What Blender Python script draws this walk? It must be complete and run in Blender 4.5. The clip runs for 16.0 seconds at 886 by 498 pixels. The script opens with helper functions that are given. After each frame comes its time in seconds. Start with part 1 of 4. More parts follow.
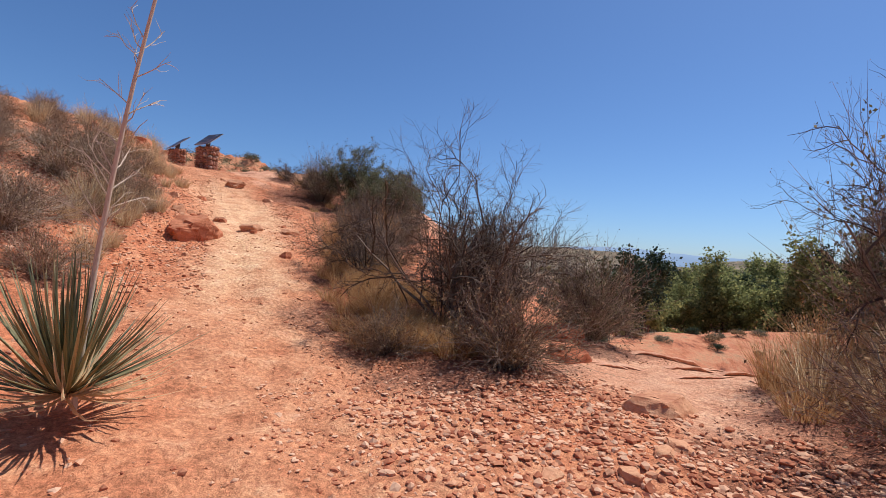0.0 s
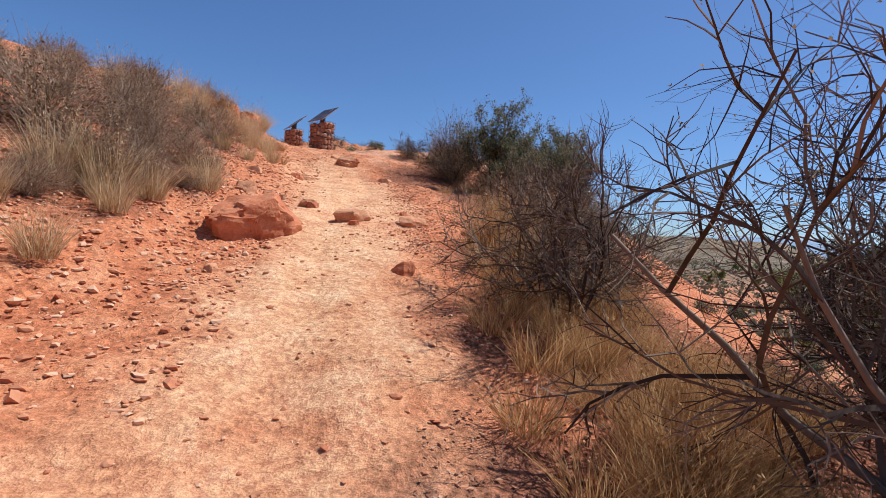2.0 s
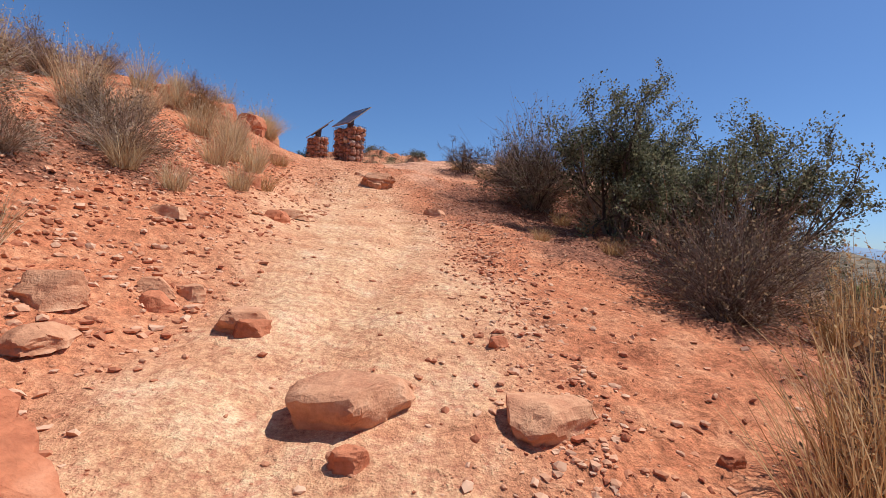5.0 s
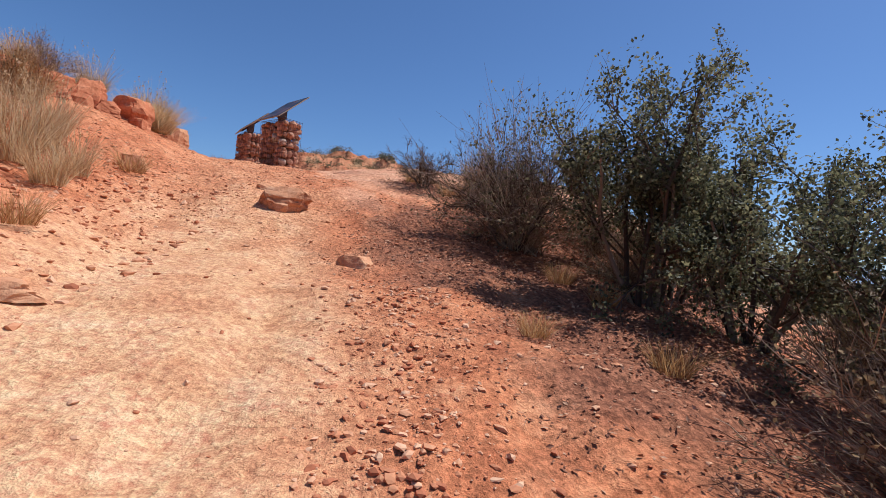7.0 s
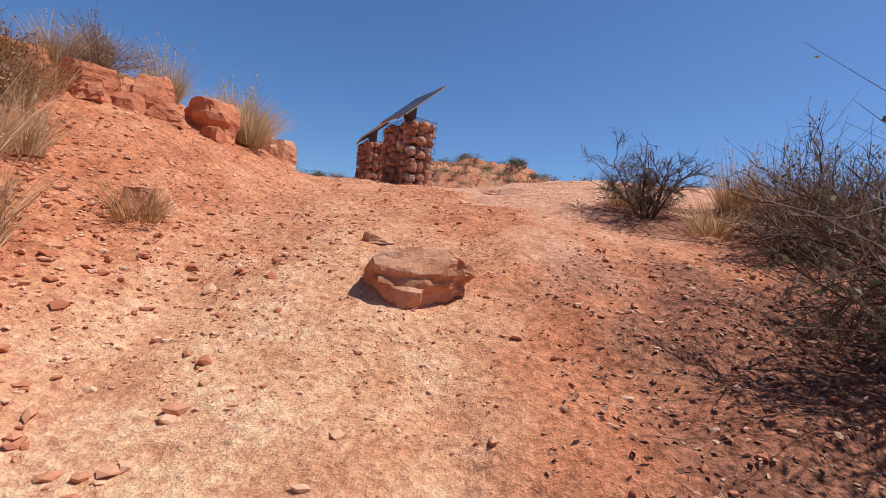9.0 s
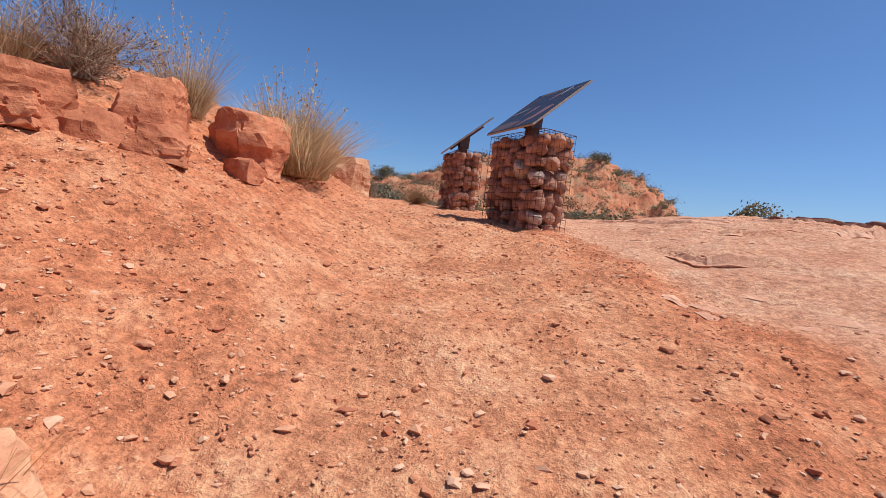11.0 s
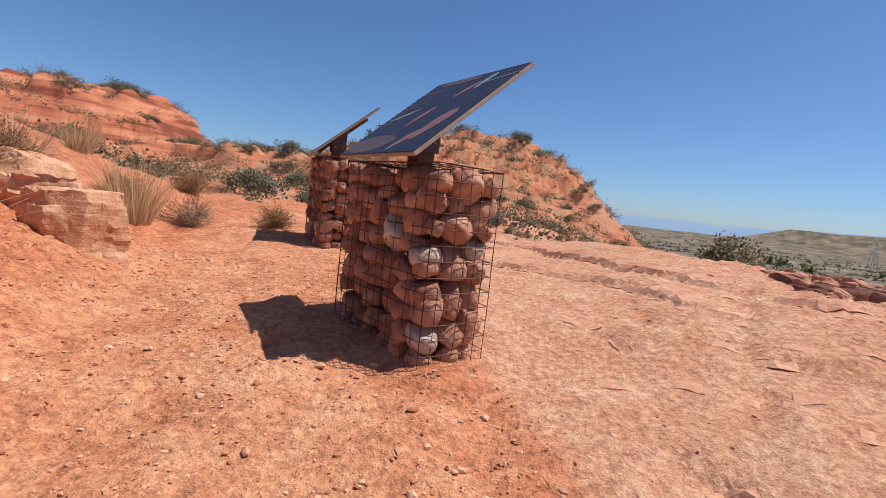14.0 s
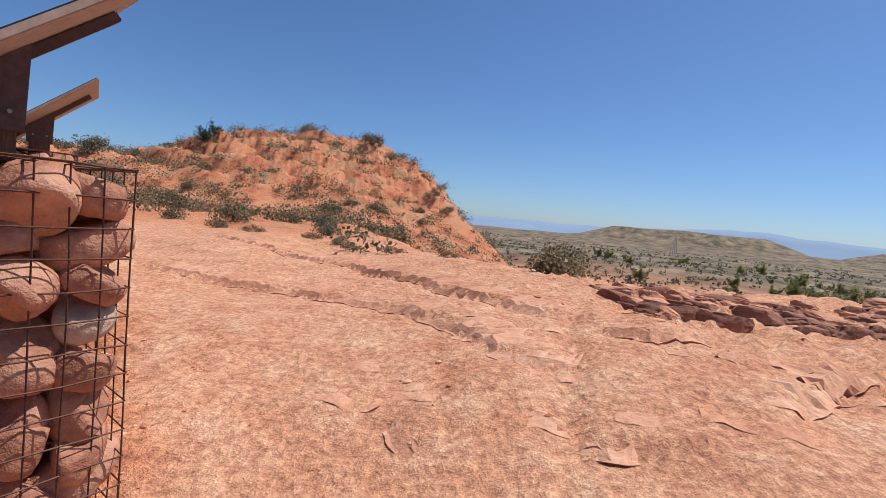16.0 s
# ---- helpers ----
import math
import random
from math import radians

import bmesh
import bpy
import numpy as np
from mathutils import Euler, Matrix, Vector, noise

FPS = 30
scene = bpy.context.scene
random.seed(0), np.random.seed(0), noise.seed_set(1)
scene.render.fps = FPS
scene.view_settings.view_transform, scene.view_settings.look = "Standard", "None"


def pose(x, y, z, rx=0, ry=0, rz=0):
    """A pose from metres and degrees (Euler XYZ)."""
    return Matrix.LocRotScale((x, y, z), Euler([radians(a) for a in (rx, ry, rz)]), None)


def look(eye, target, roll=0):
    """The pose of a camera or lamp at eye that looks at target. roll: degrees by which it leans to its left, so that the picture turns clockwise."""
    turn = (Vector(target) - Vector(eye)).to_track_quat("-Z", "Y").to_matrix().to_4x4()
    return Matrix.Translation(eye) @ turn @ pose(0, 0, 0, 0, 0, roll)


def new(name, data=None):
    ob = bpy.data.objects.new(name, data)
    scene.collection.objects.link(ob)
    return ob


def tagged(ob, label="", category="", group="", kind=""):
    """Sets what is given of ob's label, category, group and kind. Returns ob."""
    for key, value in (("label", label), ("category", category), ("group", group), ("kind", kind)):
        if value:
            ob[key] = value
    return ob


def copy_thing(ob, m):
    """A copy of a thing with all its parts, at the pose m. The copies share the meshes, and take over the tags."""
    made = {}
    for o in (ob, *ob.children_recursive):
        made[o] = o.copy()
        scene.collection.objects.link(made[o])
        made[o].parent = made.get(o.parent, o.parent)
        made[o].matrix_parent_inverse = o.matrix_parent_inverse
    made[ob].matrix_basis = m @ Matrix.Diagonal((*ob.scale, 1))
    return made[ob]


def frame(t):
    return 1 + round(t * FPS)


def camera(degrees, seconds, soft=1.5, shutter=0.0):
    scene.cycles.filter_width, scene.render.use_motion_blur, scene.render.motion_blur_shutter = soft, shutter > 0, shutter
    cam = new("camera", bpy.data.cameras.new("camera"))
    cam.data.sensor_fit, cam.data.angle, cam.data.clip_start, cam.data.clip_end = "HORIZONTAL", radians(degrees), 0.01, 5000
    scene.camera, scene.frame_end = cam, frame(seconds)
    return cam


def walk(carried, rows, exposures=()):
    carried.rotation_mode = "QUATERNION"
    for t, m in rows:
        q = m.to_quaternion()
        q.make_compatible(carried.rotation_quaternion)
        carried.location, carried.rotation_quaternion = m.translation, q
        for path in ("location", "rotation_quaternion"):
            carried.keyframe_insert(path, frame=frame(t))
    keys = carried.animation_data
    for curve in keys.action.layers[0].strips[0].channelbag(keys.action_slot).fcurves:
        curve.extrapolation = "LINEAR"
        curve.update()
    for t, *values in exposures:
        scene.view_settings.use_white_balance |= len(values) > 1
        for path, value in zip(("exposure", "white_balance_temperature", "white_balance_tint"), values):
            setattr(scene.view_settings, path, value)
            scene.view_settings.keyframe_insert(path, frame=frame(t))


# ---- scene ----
cam = camera(86, 16.0, soft=0.3)
PATH = [
    (0, (1.645, -3.162, 2.149), (2.502, -1.355, 2.164), 3.7),
    (0.5, (2.094, -2.159, 2.018), (3.003, -0.378, 2.021), 3.7),
    (1, (2.366, -1.064, 2.018), (3.192, 0.757, 1.984), 3.4),
    (1.5, (2.39, 0.304, 2.169), (3.021, 2.201, 2.116), 3.2),
    (2, (2.289, 1.661, 2.259), (2.677, 3.622, 2.196), 3.9),
    (2.5, (2.172, 2.796, 2.355), (2.369, 4.785, 2.287), 4.2),
    (3, (2.087, 3.672, 2.516), (2.215, 5.667, 2.456), 4.2),
    (3.5, (1.936, 4.431, 2.615), (2.023, 6.428, 2.557), 4.4),
    (4, (1.997, 5.09, 2.844), (2.073, 7.088, 2.791), 4.3),
    (4.5, (2.169, 5.697, 2.969), (2.29, 7.692, 2.921), 4.2),
    (5, (2.428, 6.325, 3.094), (2.647, 8.312, 3.053), 3.9),
    (7.5, (3.184, 10.043, 3.882), (3.516, 12.015, 3.868), 5.4),
    (8, (3.175, 10.939, 4.004), (3.366, 12.929, 3.981), 5.3),
    (8.5, (2.886, 11.926, 4.136), (2.872, 13.925, 4.097), 5.0),
    (9, (2.49, 12.858, 4.353), (2.311, 14.849, 4.308), 5.2),
    (9.5, (2.069, 13.639, 4.518), (1.746, 15.612, 4.469), 5.3),
    (10, (1.783, 14.206, 4.73), (1.322, 16.152, 4.682), 5.8),
    (12.5, (0.985, 16.66, 5.81), (0.649, 18.618, 5.572), 7.9),
    (13, (0.99, 17.07, 6.01), (0.712, 19.035, 5.776), 7.0),
    (13.5, (1.165, 17.59, 6.045), (0.95, 19.567, 5.82), 6.9),
    (14, (1.32, 18.07, 6.075), (1.222, 20.057, 5.878), 6.6),
    (14.5, (1.5, 18.425, 6.205), (1.606, 20.414, 6.034), 6.2),
    (15, (1.73, 18.675, 6.177), (2.101, 20.636, 6.044), 4.9),
    (15.5, (1.92, 18.955, 6.178), (2.351, 20.903, 6.044), 5.4),
    (16, (2.05, 19.265, 6.22), (2.513, 21.207, 6.097), 5.6),
]
walk(cam, [(t, look(e, g, r)) for t, e, g, r in PATH], exposures=[(0, 0.08, 5500, 10), (2, 0.14, 5500, 10), (5, 0.08, 5500, 10), (7.5, 0.08, 5500, 10), (9.5, 0.07, 5480, 10), (12.5, 0.1, 5600, 10), (16, 0.06, 5640, 10)])

# ---- sky and sun ----
SUN = Vector((1.44, 0.25, 2.7)).normalized()
world = bpy.data.worlds.new("sky")
scene.world = world
world.use_nodes = True
wn = world.node_tree
sky = wn.nodes.new("ShaderNodeTexSky")
sky.sky_type, sky.sun_disc = "NISHITA", False
sky.sun_elevation, sky.sun_rotation = math.asin(SUN.z), math.atan2(SUN.x, SUN.y)
sky.altitude, sky.air_density, sky.dust_density, sky.ozone_density = 900, 1.0, 1.0, 6.5
wn.links.new(sky.outputs[0], wn.nodes["Background"].inputs[0])
wn.nodes["Background"].inputs[1].default_value = 0.092
sun = new("sun", bpy.data.lights.new("sun", "SUN"))
sun.data.energy, sun.data.angle, sun.data.color = 5.0, radians(0.55), (1.0, 0.94, 0.83)
sun.matrix_world = look(SUN * 60, (0, 0, 0))


# ---- materials ----
def material(name, rough=0.9, metal=0.0, gloss=0.3):
    m = bpy.data.materials.new(name)
    m.use_nodes = True
    b = m.node_tree.nodes["Principled BSDF"]
    b.inputs["Roughness"].default_value, b.inputs["Metallic"].default_value = rough, metal
    b.inputs["Specular IOR Level"].default_value = gloss
    return m, m.node_tree, b


def node(tree, kind, **sockets):
    n = tree.nodes.new(kind)
    for key, value in sockets.items():
        n.inputs[key.replace("_", " ")].default_value = value
    return n


def ramp(tree, fac, stops):
    r = tree.nodes.new("ShaderNodeValToRGB")
    els = r.color_ramp.elements
    while len(els) < len(stops):
        els.new(0.5)
    for e, (p, c) in zip(els, stops):
        e.position, e.color = p, (*c, 1) if len(c) == 3 else c
    tree.links.new(fac, r.inputs[0])
    return r.outputs[0]


def mix(tree, fac, a, b, how="MIX"):
    n = tree.nodes.new("ShaderNodeMix")
    n.data_type, n.blend_type = "RGBA", how
    for socket, value in ((n.inputs[0], fac), (n.inputs[6], a), (n.inputs[7], b)):
        if isinstance(value, (int, float)):
            socket.default_value = value
        elif isinstance(value, tuple):
            socket.default_value = (*value, 1)
        else:
            tree.links.new(value, socket)
    return n.outputs[2]


def grain(tree, scale, detail=6.0, rough=0.6, where=None, stretch=None):
    n = node(tree, "ShaderNodeTexNoise", Scale=scale, Detail=detail, Roughness=rough)
    src = where
    if src is None:
        src = tree.nodes.new("ShaderNodeTexCoord").outputs["Object"]
    if stretch:
        mp = tree.nodes.new("ShaderNodeMapping")
        mp.inputs["Scale"].default_value = stretch
        tree.links.new(src, mp.inputs[0])
        src = mp.outputs[0]
    tree.links.new(src, n.inputs["Vector"])
    return n.outputs["Fac"]


def bump(tree, bsdf, heights, strength=0.6, distance=0.02):
    last = None
    for h, s, d in heights:
        n = node(tree, "ShaderNodeBump", Strength=s * strength, Distance=d)
        tree.links.new(h, n.inputs["Height"])
        if last:
            tree.links.new(last, n.inputs["Normal"])
        last = n.outputs[0]
    tree.links.new(last, bsdf.inputs["Normal"])


def attribute(tree, name):
    n = tree.nodes.new("ShaderNodeAttribute")
    n.attribute_name = name
    return n.outputs["Fac"]


def ground_material():
    m, t, b = material("red_earth", 0.95, 0, 0.15)
    big, mid, fine, grit = grain(t, 0.55, 5), grain(t, 3.2, 6, 0.65), grain(t, 22, 5, 0.7), grain(t, 95, 3, 0.7)
    earth = ramp(t, mid, [(0.3, (0.36, 0.108, 0.046)), (0.5, (0.53, 0.186, 0.08)), (0.72, (0.65, 0.285, 0.138))])
    pale = ramp(t, mid, [(0.28, (0.58, 0.26, 0.12)), (0.5, (0.71, 0.38, 0.195)), (0.75, (0.78, 0.48, 0.28))])
    rock = ramp(t, mid, [(0.25, (0.45, 0.18, 0.09)), (0.5, (0.585, 0.275, 0.15)), (0.75, (0.67, 0.37, 0.22))])
    veil = ramp(t, big, [(0.35, (0, 0, 0)), (0.62, (1, 1, 1))])
    tread = t.nodes.new("ShaderNodeMath")
    tread.operation = "MULTIPLY"
    t.links.new(attribute(t, "tread"), tread.inputs[0])
    t.links.new(ramp(t, grain(t, 1.3, 5), [(0.3, (0.35,) * 3), (0.55, (1, 1, 1))]), tread.inputs[1])
    c = mix(t, tread.outputs[0], earth, pale)
    # fine drying cracks in the washed silt of the trail
    net = t.nodes.new("ShaderNodeTexVoronoi")
    net.feature = "DISTANCE_TO_EDGE"
    net.inputs["Scale"].default_value = 5.5
    warp = mix(t, 0.12, t.nodes.new("ShaderNodeTexCoord").outputs["Object"], node(t, "ShaderNodeTexNoise", Scale=2.5, Detail=4).outputs["Color"])
    t.links.new(warp, net.inputs["Vector"])
    seam = ramp(t, net.outputs["Distance"], [(0.006, (1, 1, 1)), (0.03, (0, 0, 0))])
    where = mix(t, 1.0, ramp(t, tread.outputs[0], [(0.55, (0, 0, 0)), (0.85, (1, 1, 1))]), ramp(t, grain(t, 0.9, 4), [(0.42, (0, 0, 0)), (0.55, (0.38,) * 3)]), "MULTIPLY")
    seam = mix(t, 1.0, seam, where, "MULTIPLY")
    c = mix(t, seam, c, (0.40, 0.16, 0.075))
    c = mix(t, attribute(t, "slab"), c, rock)
    strata = ramp(t, grain(t, 0.5, 6, 0.6, stretch=(0.25, 0.25, 3.2)), [(0.36, (0.22, 0.062, 0.033)), (0.48, (0.46, 0.15, 0.07)), (0.62, (0.58, 0.235, 0.12))])
    far = ramp(t, grain(t, 0.7, 9, 0.78), [(0.35, (0.17, 0.058, 0.032)), (0.44, (0.44, 0.148, 0.068)), (0.55, (0.50, 0.225, 0.112)), (0.64, (0.23, 0.165, 0.085))])
    c = mix(t, attribute(t, "scrub"), c, far)
    dim = ramp(t, grain(t, 0.05, 8, 0.7), [(0.38, (0.07, 0.057, 0.036)), (0.5, (0.16, 0.116, 0.07)), (0.64, (0.28, 0.195, 0.12))])
    c = mix(t, attribute(t, "cliff"), c, strata)
    c = mix(t, attribute(t, "distance"), c, dim)
    # dark litter colour that also carries painted shade round the shrubs
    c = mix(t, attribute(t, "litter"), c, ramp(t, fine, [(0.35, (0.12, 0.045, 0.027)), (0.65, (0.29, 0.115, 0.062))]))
    c = mix(t, 0.72, c, ramp(t, fine, [(0.32, (0.22, 0.22, 0.22)), (0.62, (0.76, 0.76, 0.76))]), "OVERLAY")
    c = mix(t, 0.78, c, ramp(t, grit, [(0.3, (0.3, 0.3, 0.3)), (0.7, (0.7, 0.7, 0.7))]), "OVERLAY")
    t.links.new(c, b.inputs["Base Color"])
    clod = t.nodes.new("ShaderNodeTexVoronoi")
    clod.inputs["Scale"].default_value = 16
    t.links.new(t.nodes.new("ShaderNodeTexCoord").outputs["Object"], clod.inputs["Vector"])
    bump(t, b, [(mid, 1.0, 0.09), (clod.outputs["Distance"], 0.7, 0.022), (fine, 1.0, 0.045), (grit, 1.0, 0.012)])
    return m


def sandstone(name, low, middle, high, bands=4.0):
    m, t, b = material(name, 0.92, 0, 0.2)
    strata = grain(t, 1.6, 5, 0.6, stretch=(0.6, 0.6, bands))
    mid, fine, grit = grain(t, 5, 6, 0.65), grain(t, 28, 5, 0.7), grain(t, 110, 3)
    c = ramp(t, mix(t, 0.5, strata, mid), [(0.36, low), (0.5, middle), (0.66, high)])
    rnd = t.nodes.new("ShaderNodeObjectInfo").outputs["Random"]
    c = mix(t, 0.3, c, ramp(t, rnd, [(0, (0.35, 0.35, 0.35)), (1, (0.65, 0.65, 0.65))]), "OVERLAY")
    c = mix(t, 0.4, c, ramp(t, fine, [(0.3, (0.3, 0.3, 0.3)), (0.68, (0.72, 0.72, 0.72))]), "OVERLAY")
    t.links.new(c, b.inputs["Base Color"])
    bump(t, b, [(strata, 0.8, 0.05), (mid, 1.1, 0.045), (fine, 0.8, 0.014), (grit, 0.4, 0.004)])
    return m


def island_material(name, stops, rough=0.85, scale=9.0, through_light=0.0):
    """Plant or gravel: colour varies from piece to piece and along it."""
    m, t, b = material(name, rough, 0, 0.25)
    geo = t.nodes.new("ShaderNodeNewGeometry")
    c = ramp(t, mix(t, 0.35, geo.outputs["Random Per Island"], grain(t, scale, 3)), stops)
    t.links.new(c, b.inputs["Base Color"])
    if through_light:
        lit = t.nodes.new("ShaderNodeBsdfTranslucent")
        both = t.nodes.new("ShaderNodeMixShader")
        both.inputs[0].default_value = through_light
        t.links.new(c, lit.inputs[0])
        t.links.new(b.outputs[0], both.inputs[1])
        t.links.new(lit.outputs[0], both.inputs[2])
        t.links.new(both.outputs[0], t.nodes["Material Output"].inputs[0])
    return m


def object_material(name, stops, rough):
    """Colour varies from one piece to the next."""
    m, t, b = material(name, rough, 0, 0.3)
    rnd = t.nodes.new("ShaderNodeObjectInfo").outputs["Random"]
    t.links.new(ramp(t, mix(t, 0.4, rnd, grain(t, 12, 4, stretch=(1, 1, 0.2))), stops), b.inputs["Base Color"])
    return m


def plain(name, low, high, rough=0.7, metal=0.0, scale=18.0, stretch=None, relief=0.004):
    m, t, b = material(name, rough, metal, 0.4)
    g = grain(t, scale, 6, 0.65, stretch=stretch)
    t.links.new(ramp(t, g, [(0.3, low), (0.7, high)]), b.inputs["Base Color"])
    bump(t, b, [(g, 0.6, relief)])
    return m


EARTH = ground_material()
RED_ROCK = sandstone("red_sandstone", (0.33, 0.095, 0.042), (0.50, 0.17, 0.075), (0.62, 0.26, 0.13))
DARK_ROCK = sandstone("varnished_sandstone", (0.15, 0.064, 0.042), (0.29, 0.128, 0.078), (0.46, 0.22, 0.132), 3.0)
PALE_ROCK = sandstone("pale_red_sandstone", (0.42, 0.155, 0.075), (0.59, 0.28, 0.14), (0.73, 0.44, 0.255))
COBBLE = sandstone("cobble", (0.27, 0.105, 0.06), (0.42, 0.19, 0.11), (0.57, 0.31, 0.19), 2.0)
WHITE_COBBLE = sandstone("whitish_cobble", (0.42, 0.27, 0.18), (0.55, 0.39, 0.28), (0.66, 0.51, 0.38), 2.0)
GRAVEL = island_material("gravel", [(0.25, (0.42, 0.14, 0.065)), (0.5, (0.56, 0.245, 0.12)), (0.75, (0.68, 0.39, 0.23))], 0.95, 30)
THORN_WOOD = island_material("thorn_wood", [(0.3, (0.06, 0.038, 0.026)), (0.55, (0.135, 0.09, 0.06)), (0.75, (0.26, 0.185, 0.125))], 0.85, 14)
BROWN_TWIG = island_material("brown_twig", [(0.3, (0.10, 0.062, 0.04)), (0.5, (0.21, 0.135, 0.088)), (0.75, (0.36, 0.25, 0.165))], 0.9, 14)
GREY_TWIG = island_material("grey_twig", [(0.3, (0.16, 0.095, 0.06)), (0.5, (0.32, 0.21, 0.135)), (0.75, (0.50, 0.37, 0.25))], 0.9, 14)
DRY_LEAF = island_material("dry_leaf", [(0.3, (0.13, 0.075, 0.038)), (0.5, (0.30, 0.19, 0.095)), (0.75, (0.44, 0.31, 0.165))], 0.85, 10, 0.4)
STRAW = island_material("straw", [(0.25, (0.40, 0.225, 0.10)), (0.5, (0.64, 0.44, 0.225)), (0.75, (0.78, 0.62, 0.37))], 0.8, 12, 0.5)
ORANGE_STRAW = island_material("orange_straw", [(0.25, (0.34, 0.155, 0.055)), (0.5, (0.54, 0.30, 0.115)), (0.75, (0.66, 0.44, 0.21))], 0.8, 12, 0.45)
OLIVE_LEAF = island_material("olive_leaf", [(0.25, (0.09, 0.078, 0.038)), (0.5, (0.19, 0.158, 0.078)), (0.78, (0.34, 0.27, 0.15))], 0.75, 10, 0.4)
OAK_LEAF = island_material("oak_leaf", [(0.25, (0.06, 0.058, 0.028)), (0.5, (0.135, 0.128, 0.062)), (0.78, (0.30, 0.265, 0.135))], 0.55, 10, 0.5)
SAGE = island_material("sage", [(0.25, (0.09, 0.086, 0.053)), (0.5, (0.17, 0.158, 0.096)), (0.78, (0.28, 0.248, 0.152))], 0.8, 6, 0.25)
GREEN = island_material("cottonwood_leaf", [(0.25, (0.13, 0.14, 0.05)), (0.5, (0.26, 0.255, 0.085)), (0.78, (0.40, 0.37, 0.13))], 0.8, 4, 0.5)
DARK_GREEN = island_material("juniper", [(0.25, (0.02, 0.035, 0.018)), (0.5, (0.04, 0.058, 0.026)), (0.78, (0.075, 0.09, 0.04))], 0.8, 4, 0.15)
PALE_STALK = plain("pale_dry_stalk", (0.42, 0.29, 0.19), (0.66, 0.5, 0.36), 0.8, 0, 20, (6, 6, 1))
YUCCA_LEAF = object_material("yucca_blade", [(0.2, (0.10, 0.09, 0.04)), (0.5, (0.22, 0.195, 0.085)), (0.85, (0.46, 0.37, 0.19))], 0.65)
LITTER = island_material("leaf_litter", [(0.25, (0.17, 0.065, 0.035)), (0.5, (0.34, 0.15, 0.08)), (0.75, (0.52, 0.29, 0.17))], 0.9, 20)
RUST = plain("rusty_wire", (0.06, 0.028, 0.02), (0.15, 0.07, 0.045), 0.65, 0.6, 60)
TIMBER = plain("weathered_timber", (0.10, 0.045, 0.025), (0.24, 0.12, 0.07), 0.8, 0, 9, (14, 14, 1), 0.006)
STEEL = plain("brown_painted_steel", (0.085, 0.045, 0.032), (0.14, 0.08, 0.058), 0.5, 0.2, 30)
EDGE = plain("tan_edging", (0.30, 0.215, 0.15), (0.44, 0.33, 0.24), 0.7, 0, 25)
PRINT = plain("dark_print", (0.016, 0.013, 0.018), (0.05, 0.036, 0.038), 0.35, 0, 5, (1, 6, 1), 0.001)
PINK = plain("faded_pink_print", (0.24, 0.10, 0.085), (0.34, 0.16, 0.13), 0.4, 0, 14)
BROWN_PRINT = plain("brown_print", (0.10, 0.055, 0.04), (0.17, 0.105, 0.08), 0.4, 0, 14)
PALE_PRINT = plain("pale_blue_print", (0.20, 0.24, 0.27), (0.30, 0.34, 0.36), 0.4, 0, 14)
STUCCO = plain("grey_stucco", (0.16, 0.15, 0.14), (0.24, 0.225, 0.21), 0.9, 0, 6)
WHITE_ROOF = plain("white_roof", (0.62, 0.62, 0.60), (0.76, 0.76, 0.74), 0.7, 0, 3)
GALVANISED = plain("galvanised_steel", (0.3, 0.31, 0.32), (0.42, 0.43, 0.44), 0.5, 0.4, 12)


# ---- helpers for building ----
def mesh_of(name, verts, faces, mat, smooth=False):
    me = bpy.data.meshes.new(name)
    me.from_pydata(verts.tolist() if hasattr(verts, "tolist") else verts, [], faces.tolist() if hasattr(faces, "tolist") else faces)
    me.materials.append(mat)
    if smooth:
        me.polygons.foreach_set("use_smooth", [True] * len(me.polygons))
    me.update()
    return me


def part(name, data, parent, m=None, label=""):
    ob = new(name, data)
    ob.parent = parent
    if m is not None:
        ob.matrix_basis = m
    return tagged(ob, label) if label else ob


def thing(name, m, label, category, group="", kind=""):
    ob = new(name)
    ob.empty_display_size = 0.2
    ob.matrix_basis = m
    return tagged(ob, label, category, group, kind)


def solid(name, label, category, data, m, group="", kind=""):
    ob = new(name, data)
    ob.matrix_basis = m
    return tagged(ob, label, category, group, kind)


def box(sx, sy, sz, bevel=0.0, at=(0, 0, 0)):
    bm = bmesh.new()
    bmesh.ops.create_cube(bm, size=1)
    bmesh.ops.scale(bm, vec=(sx, sy, sz), verts=bm.verts)
    if bevel:
        bmesh.ops.bevel(bm, geom=bm.edges[:], offset=bevel, segments=2, affect="EDGES")
    bmesh.ops.translate(bm, vec=at, verts=bm.verts)
    return bm


def bm_mesh(name, bm, mat, smooth=False):
    me = bpy.data.meshes.new(name)
    bm.to_mesh(me)
    bm.free()
    me.materials.append(mat)
    if smooth:
        me.polygons.foreach_set("use_smooth", [True] * len(me.polygons))
    return me


